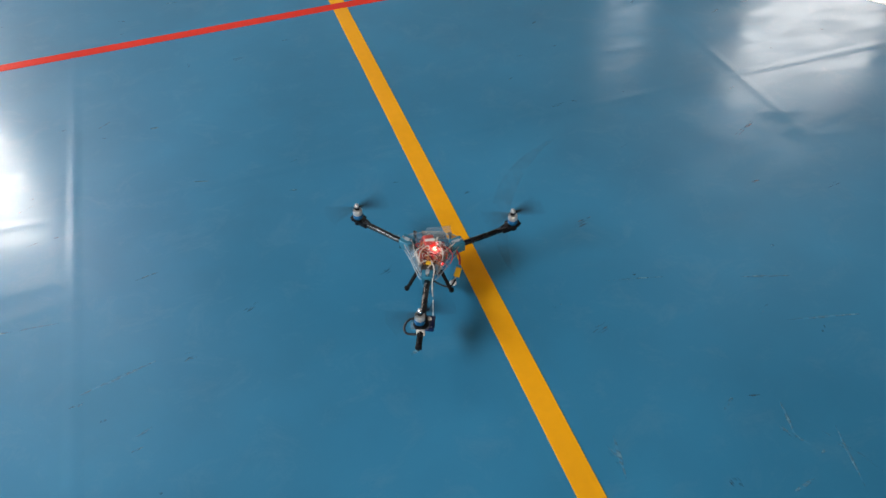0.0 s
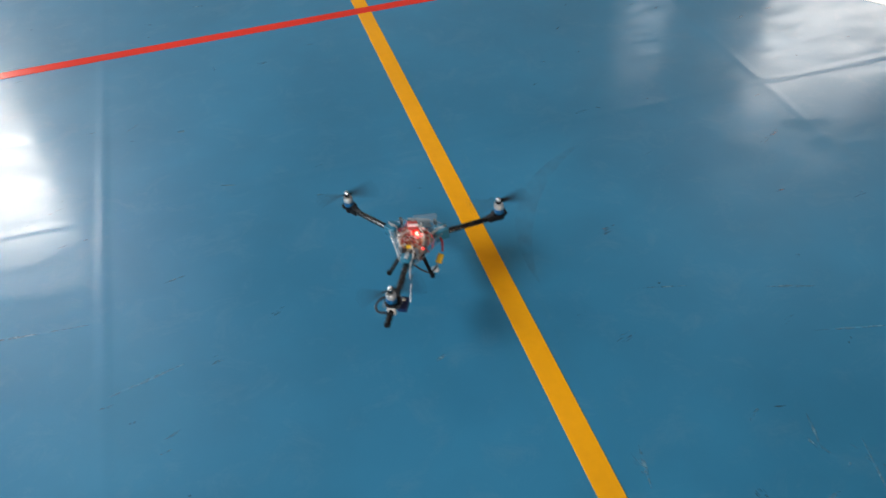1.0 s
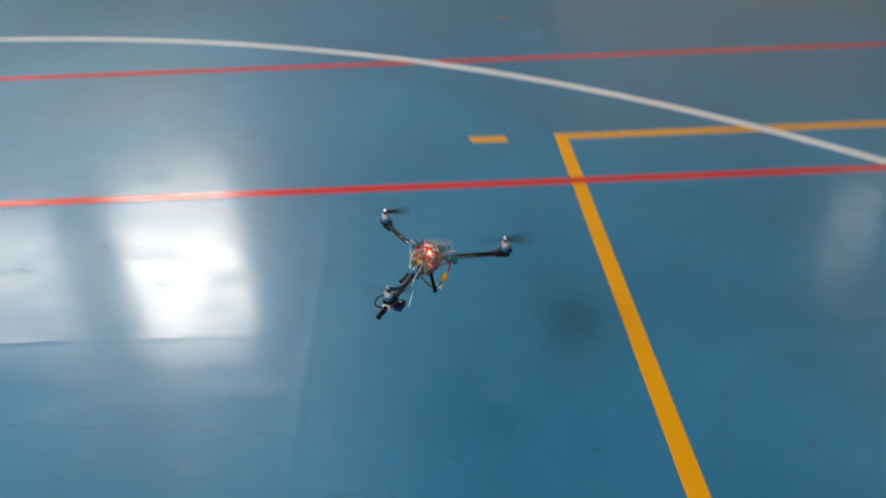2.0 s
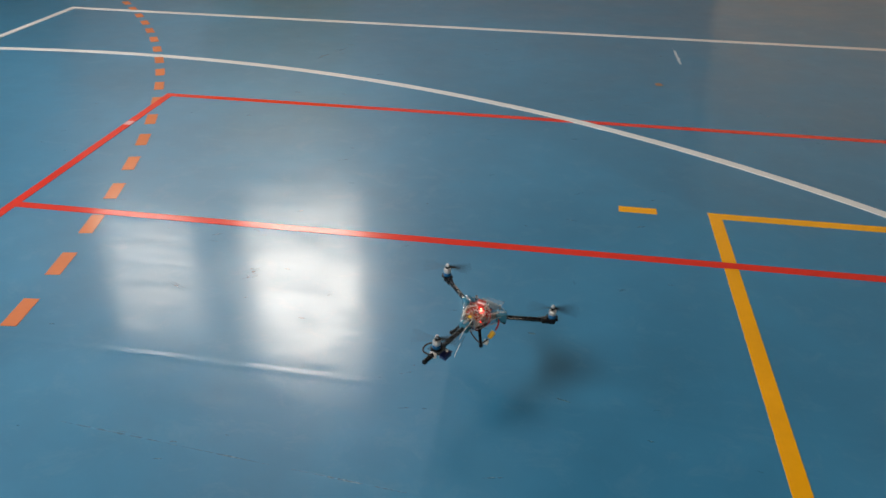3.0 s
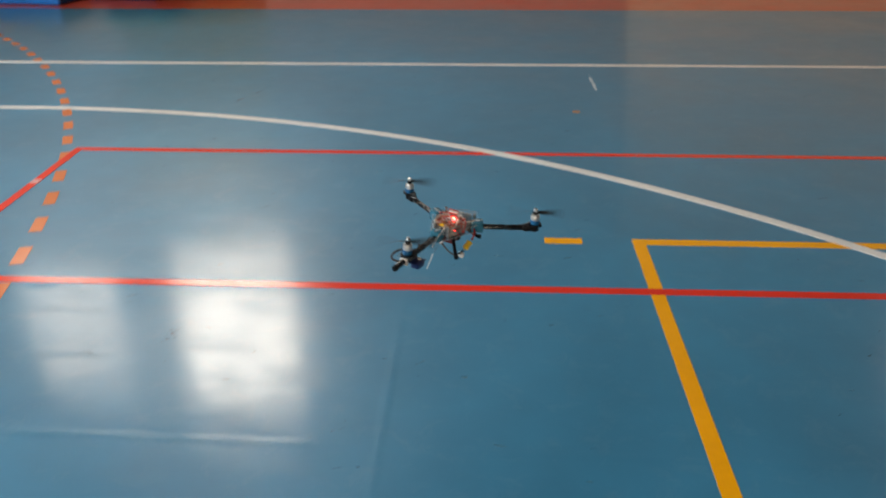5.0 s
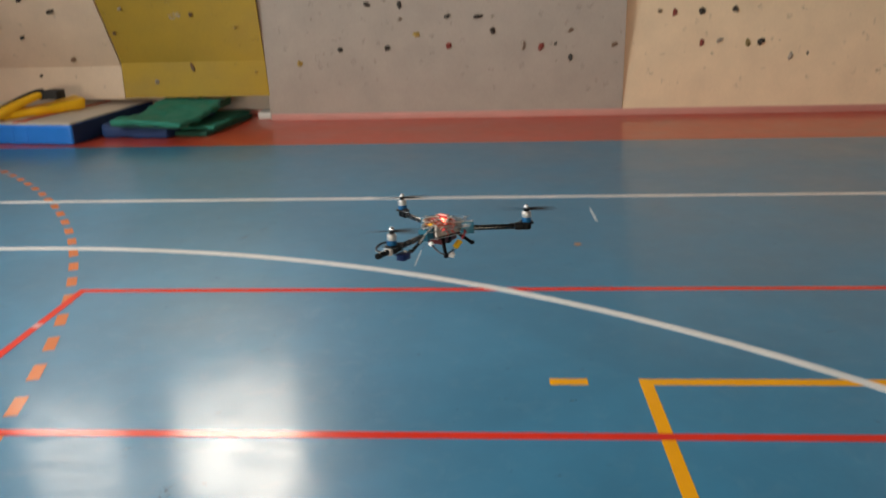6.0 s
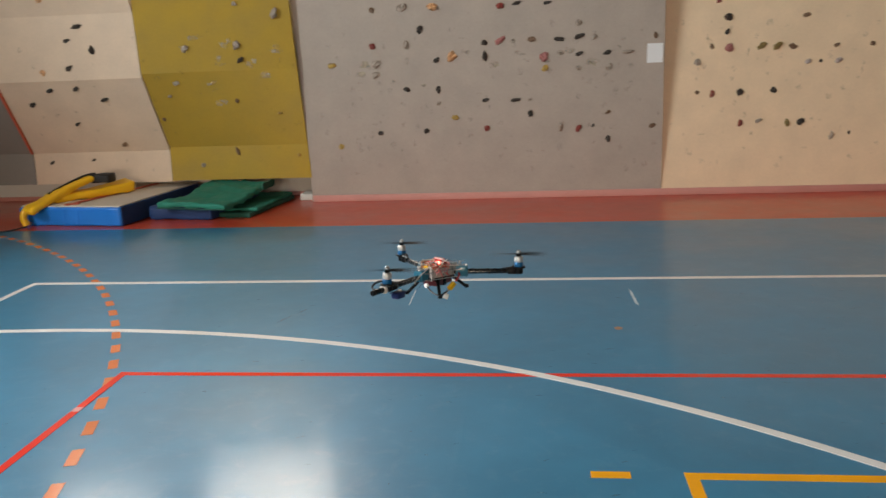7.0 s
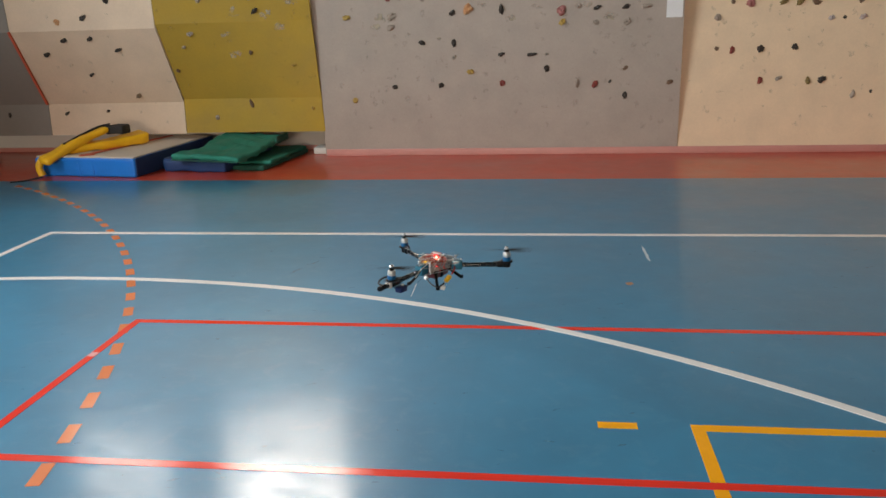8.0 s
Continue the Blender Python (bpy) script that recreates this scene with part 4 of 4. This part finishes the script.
propellers = []
for key, (mx, my) in MOTORS.items():
    d = Vector((mx, my, 0)).normalized()
    turn = math.degrees(math.atan2(d.y, d.x))
    reach = Vector((mx, my)).length
    end = reach + (0.0586 if key == "tail" else 0.004)
    arm = part("arm", moved(lathe([(0.0062, 0), (0.0066, 0.001), (0.0066, end - 0.041), (0.006, end - 0.04)], 14), pose(d.x * 0.04, d.y * 0.04, ARM_Z, 0, 90, turn)), CARBON, copter, "black carbon tube arm")
    part("end_plug", moved(lathe([(0.007, 0), (0.007, 0.006), (0.005, 0.008)], 14), pose(d.x * (end - 0.006), d.y * (end - 0.006), ARM_Z, 0, 90, turn)), BLACK, arm, "black rubber end plug")
    clampbm = box(0.05, 0.08, -0.0125, 0.0125, ARM_Z - 0.011, ARM_Z + 0.016, 0.0015)
    cl = part("arm_clamp", moved(clampbm, pose(0, 0, 0, 0, 0, turn)), CLAMP, copter, "blue tinted plastic arm clamp")
    for q in (0.054, 0.076):
        part("screw", moved(lathe([(0.0025, ARM_Z + 0.016), (0.0025, ARM_Z + 0.0185), (0.0012, ARM_Z + 0.019)], 8), pose(d.x * q, d.y * q, 0)), ALU, cl)
    part("clamp_slot", moved(box(0.058, 0.072, -0.004, 0.004, ARM_Z + 0.0162, ARM_Z + 0.0172), pose(0, 0, 0, 0, 0, turn)), CUT_EDGE, cl, "", False)
    # mount and motor
    mnt = part("motor_mount", moved(box(reach - 0.028, reach - 0.006, -0.0085, 0.0085, ARM_Z - 0.0075, ARM_Z + 0.0078, 0.003, moved(lathe([(0.008, ARM_Z - 0.0078), (0.0105, ARM_Z - 0.006), (0.011, ARM_Z + 0.0076)], 18), pose(reach, 0, 0))), pose(0, 0, 0, 0, 0, turn)), BLACK, copter, "black clamp at the arm's end")
    plate = prism([(-0.016, -0.012), (0.006, -0.0165), (0.0165, -0.01), (0.0165, 0.01), (0.006, 0.0165), (-0.016, 0.012)], 0, 0.0035, 0.0008)
    part("mount_plate", moved(plate, pose(mx, my, ARM_Z + 0.0075, 0, 0, turn)), BLACK, mnt, "black motor plate")
    tilt = pose(mx, my, 0, 0, 4 if key == "tail" else 0, 0)
    motor = part("motor", moved(lathe([(0.0108, -0.042), (0.0114, -0.041), (0.0114, -0.0335), (0.0108, -0.0328), (0.0106, -0.0305)], 24), tilt), ANOD, copter, "blue and silver brushless motor")
    part("bell", moved(lathe([(0.0102, -0.0306), (0.0108, -0.0298), (0.0108, -0.0195), (0.0098, -0.0172), (0.006, -0.0165)], 24), tilt), SILVER, motor, "silver motor bell")
    part("shaft", moved(lathe([(0.0024, -0.017), (0.0024, -0.004)], 10), tilt), ALU, motor)
    part("prop_collet", moved(lathe([(0.0052, -0.0165), (0.0058, -0.0155), (0.0058, -0.012), (0.004, -0.0115)], 12), tilt), BLACK, motor)
    part("spinner", moved(lathe([(0.0056, -0.0085), (0.006, -0.0075), (0.0056, -0.0045), (0.004, -0.0015), (0.0012, 0.0)], 16), tilt), ALU, motor, "bright aluminium spinner nut")
    for k in range(3):
        a = radians(turn + 180 + (k - 1) * 14)
        part("motor_wire", sweep([(mx + 0.012 * math.cos(a), my + 0.012 * math.sin(a), -0.039), (mx + 0.022 * math.cos(a), my + 0.022 * math.sin(a), -0.045 + 0.001 * k), (mx + 0.04 * math.cos(radians(turn + 180)), my + 0.04 * math.sin(radians(turn + 180)), ARM_Z + 0.007)], 0.0013, 6), WIRE_K, motor)
    # two-bladed propeller about its own axis
    pr = bmesh.new()
    lathe([(0.0055, -0.0025), (0.006, -0.0015), (0.006, 0.0015), (0.0055, 0.0025)], 14, pr)
    for side in (0, 180):
        b = bmesh.new()
        rows = []
        for i in range(9):
            t = i / 8
            r = 0.004 + 0.069 * t
            chord = 0.0044 + 0.0095 * math.sin(math.pi * min(1, 0.15 + 0.8 * t)) * (1 - 0.55 * t ** 4)
            tw = radians(26 - 19 * t)
            ring = []
            for u, hgt in ((-0.5, 0), (-0.1, 0.0011), (0.5, 0.0002), (-0.05, -0.0007)):
                y, z = u * chord, hgt * (1.2 - t * 0.7)
                ring.append(b.verts.new((r, y * math.cos(tw) - z * math.sin(tw), y * math.sin(tw) + z * math.cos(tw))))
            rows.append(ring)
        for p, q in zip(rows, rows[1:]):
            for k in range(4):
                b.faces.new((p[k], p[(k + 1) % 4], q[(k + 1) % 4], q[k]))
        b.faces.new(rows[0])
        b.faces.new(rows[-1][::-1])
        bmesh.ops.recalc_face_normals(b, faces=b.faces[:])
        moved(b, pose(0, 0, 0, 0, 0, side))
        join(pr, b)
    propellers.append((part("propeller", pr, PROP, copter, "black two-bladed propeller, spinning"), mx, my, 1 if key != "front_right" else -1))

# splayed landing legs
for fx, fy in ((0.05, -0.06), (-0.05, -0.06), (0.045, 0.072), (-0.045, 0.072)):
    leg = part("landing_leg", sweep([(fx * 0.42, fy * 0.45, -0.062), (fx * 0.72, fy * 0.74, -0.083), (fx, fy, -0.102)], 0.0043, 8), BLACK, copter, "black splayed landing leg")
    part("foot", moved(lathe([(0.005, -0.004), (0.0058, -0.003), (0.0058, 0.003), (0.0048, 0.004)], 10), pose(fx, fy, -0.0995, 0, 0, 0)), BLACK, leg, "rubber foot")
    part("leg_bracket", box(fx * 0.42 - 0.006, fx * 0.42 + 0.006, fy * 0.45 - 0.006, fy * 0.45 + 0.006, -0.071, -0.063, 0.0015), BLACK, leg)

# electronics stack
part("battery", box(-0.019, 0.024, -0.032, 0.038, -0.084, -0.064, 0.004), BATTERY, copter, "dark red wrapped battery")
part("battery_strap", box(-0.0205, 0.0255, -0.006, 0.008, -0.0855, -0.0625, 0.002), BLACK, copter, "black strap round the battery")
board_ob = part("control_board", box(-0.024, 0.028, -0.026, 0.028, -0.0395, -0.0375, 0.0005), PCB, copter, "red control board")
rnd = random.Random(3)
for i in range(16):
    x, y = rnd.uniform(-0.02, 0.022), rnd.uniform(-0.022, 0.023)
    w, dd, h = rnd.uniform(0.002, 0.005), rnd.uniform(0.002, 0.005), rnd.uniform(0.0015, 0.006)
    part("component", box(x - w, x + w, y - dd, y + dd, -0.0376, -0.0375 + h, 0.0004), rnd.choice([PCB_DARK, PCB_DARK, WHITE_PL, PCB, SILVER]), board_ob)
rx = part("receiver", moved(box(-0.012, 0.012, -0.016, 0.016, -0.004, 0.005, 0.0012), pose(-0.004, 0.018, -0.029, 6, 10, 20)), RX_RED, copter, "red radio receiver box")
part("header", moved(box(-0.011, 0.011, -0.003, 0.003, 0.005, 0.008), pose(-0.004, 0.018, -0.029, 6, 10, 20)), WHITE_PL, rx)
part("yellow_plug", box(-0.006, 0.006, -0.046, -0.039, -0.036, -0.03, 0.001), CONN, copter, "yellow servo plug")
part("speed_controller", box(-0.014, 0.012, -0.06, -0.034, -0.0425, -0.036, 0.0015), PCB_DARK, copter, "dark speed controller")
part("signal_lamp", moved(lathe([(0.0032, -0.006), (0.0038, -0.003), (0.0036, 0.001), (0.002, 0.003)], 14), pose(0.01, -0.004, -0.0265)), LED_RED, copter, "bright red signal lamp")
part("signal_lamp", box(-0.004, 0.005, -0.016, -0.010, -0.0345, -0.032, 0.0008), LED_DIM, copter, "dim red signal lamp")
part("signal_lamp", box(0.026, 0.031, -0.034, -0.030, -0.047, -0.0445, 0.0008), LED_DIM, copter, "dim red signal lamp")
part("status_lamp", box(-0.008, -0.003, 0.007, 0.012, -0.031, -0.028, 0.0008), LED_GREEN, copter, "tiny green status lamp")
wires = [WIRE_W, WIRE_O, WIRE_R, WIRE_W, WIRE_O, WIRE_K, WIRE_W, WIRE_R]
for i in range(72):
    a0, a1 = rnd.uniform(0, 6.28), rnd.uniform(0, 6.28)
    r0, r1 = rnd.uniform(0.008, 0.032), rnd.uniform(0.022, 0.05)
    p0 = (r0 * math.cos(a0), r0 * math.sin(a0), -0.036)
    p3 = (r1 * math.cos(a1), r1 * math.sin(a1) - 0.008, rnd.uniform(-0.058, -0.04))
    p1 = (p0[0] * 1.2, p0[1] * 1.2, rnd.uniform(-0.033, -0.025))
    p2 = ((p1[0] + p3[0]) / 2 + rnd.uniform(-0.012, 0.012), (p1[1] + p3[1]) / 2 + rnd.uniform(-0.012, 0.012), rnd.uniform(-0.034, -0.025))
    part("wire", sweep([p0, p1, p2, p3], 0.001, 5, None, 5), wires[i % 8], copter)
part("wire", sweep([(-0.006, -0.04, -0.028), (-0.018, -0.05, -0.024), (-0.02, -0.02, -0.022), (-0.004, 0.0, -0.023), (0.002, -0.02, -0.027)], 0.0015, 6), WIRE_W, copter)
part("wire", sweep([(0.06, 0.04, -0.04), (0.04, 0.005, -0.034), (0.015, -0.03, -0.032), (-0.005, -0.062, -0.04)], 0.0015, 6), WIRE_W, copter)
part("wire", sweep([(0.006, -0.04, -0.03), (0.014, -0.06, -0.035), (0.012, -0.09, -0.046), (0.015, -0.117, -0.058)], 0.0012, 6), WIRE_W, copter)
# battery lead with its yellow connector, hanging in a loop
lead = part("battery_lead", sweep([(0.045, 0.03, -0.052), (0.062, 0.01, -0.058), (0.066, -0.012, -0.068)], 0.0024, 8), WIRE_R, copter, "dark red battery lead")
part("battery_lead", sweep([(0.058, -0.038, -0.088), (0.045, -0.052, -0.098), (0.018, -0.045, -0.096), (-0.01, -0.035, -0.08)], 0.0022, 8), WIRE_K, copter, "black battery lead")
part("connector", moved(box(-0.006, 0.006, -0.011, 0.011, -0.0045, 0.0045, 0.0012), pose(0.062, -0.026, -0.078, 38, 0, -18)), CONN, lead, "yellow battery connector")
part("balance_plug", moved(box(-0.0065, 0.0065, -0.005, 0.005, -0.0055, 0.0055, 0.001), pose(0.051, -0.036, -0.103, 10, 20, 30)), WHITE_PL, lead, "white balance plug")
part("buzzer", moved(lathe([(0.006, -0.004), (0.0065, 0), (0.005, 0.004)], 14), pose(-0.007, -0.035, -0.083, 70, 0, 0)), WHITE_PL, copter, "small white round buzzer")
part("balance_lead", sweep([(0.058, -0.034, -0.087), (0.054, -0.036, -0.093), (0.0515, -0.036, -0.098)], 0.0018, 6), WIRE_W, lead, "pale balance lead")
# tail: servo, tilting plate, cable loop, thin rod
servo = part("tail_servo", box(0.004, 0.024, -0.196, -0.168, -0.079, -0.063, 0.0015), SERVO, copter, "blue tail servo")
part("servo_ear", box(0.002, 0.026, -0.2, -0.164, -0.0665, -0.0645, 0.0004), SERVO, servo)
part("servo_horn", moved(lathe([(0.004, 0), (0.004, 0.003)], 12), pose(0.014, -0.175, -0.063)), WHITE_PL, servo)
part("tail_plate", prism([(-0.02, -0.218), (0.016, -0.218), (0.02, -0.2), (0.016, -0.182), (-0.014, -0.182), (-0.022, -0.2)], ARM_Z + 0.0068, ARM_Z + 0.009, 0.0005), CLEAR, copter, "clear acrylic tail plate")
part("tail_block", box(-0.009, 0.009, -0.223, -0.214, ARM_Z - 0.0085, ARM_Z + 0.0066, 0.002), WIRE_W, copter, "pale plastic tail bearing")
part("cable_loop", sweep([(-0.008, -0.192, -0.045), (-0.02, -0.194, -0.04), (-0.03, -0.203, -0.042), (-0.034, -0.215, -0.048), (-0.027, -0.224, -0.053), (-0.008, -0.222, -0.056)], 0.0026, 8), WIRE_K, copter, "black cable loop beside the tail motor")
part("thin_rod", sweep([(0.015, -0.112, -0.076), (0.016, -0.142, -0.104)], 0.0009, 6), WHITE_PL, copter, "thin pale antenna rod")
part("antenna", sweep([(0.012, -0.06, -0.06), (0.015, -0.112, -0.0765)], 0.0007, 6), CLEAR, copter)


# ---------------------------------------------------------------- what moves
FLIGHT = [
    (0, -0.076, -1.811, 0.125, 2.4, 0.2, -23.4),
    (0.5, -0.084, -1.805, 0.123, 2.5, -1.1, -26.5),
    (1, -0.157, -1.749, 0.164, -1.3, -3.3, -27.8),
    (1.2, -0.213, -1.704, 0.200, 0.7, -3.2, -28.2),
    (1.5, -0.331, -1.575, 0.263, 0.8, -4.8, -29.6),
    (1.8, -0.446, -1.400, 0.285, 1.8, -1.6, -28.4),
    (2, -0.540, -1.285, 0.292, 2.9, 0.5, -27.9),
    (2.2, -0.622, -1.173, 0.287, 2.4, 1.2, -26.7),
    (3.3, -0.825, -1.106, 0.189, 1.2, 1.3, -26.4),
    (3.5, -0.833, -1.170, 0.231, 0.4, 2.6, -25.3),
    (4, -0.768, -1.259, 0.369, -1.2, 1.5, -23.1),
    (4.2, -0.727, -1.260, 0.419, -0.6, -2.5, -22.6),
    (5.3, -0.676, -1.075, 0.759, -0.7, 2.9, -27.1),
    (5.5, -0.690, -1.042, 0.831, 0.2, 2.7, -27.3),
    (5.7, -0.675, -1.034, 0.875, -0.9, -0.5, -28.5),
    (6, -0.702, -1.013, 1.000, -2.2, -2.5, -28.3),
    (6.5, -0.756, -0.983, 1.126, -2.6, -1.5, -28.1),
    (7, -0.807, -0.897, 1.096, -2.7, -0.9, -27.2),
    (7.5, -0.841, -0.784, 1.009, -2.5, -1.5, -27.5),
    (8, -0.874, -0.667, 0.897, -1.3, -0.9, -26.4),
]


def motions():
    walk(copter, [(t, pose(*p)) for t, *p in FLIGHT])
    for prop, mx, my, way in propellers:
        walk(prop, [(i / FPS, pose(mx, my, -0.0105, 0, 0, way * 84 * i + 27)) for i in range(int(8 * FPS) + 1)])


motions()
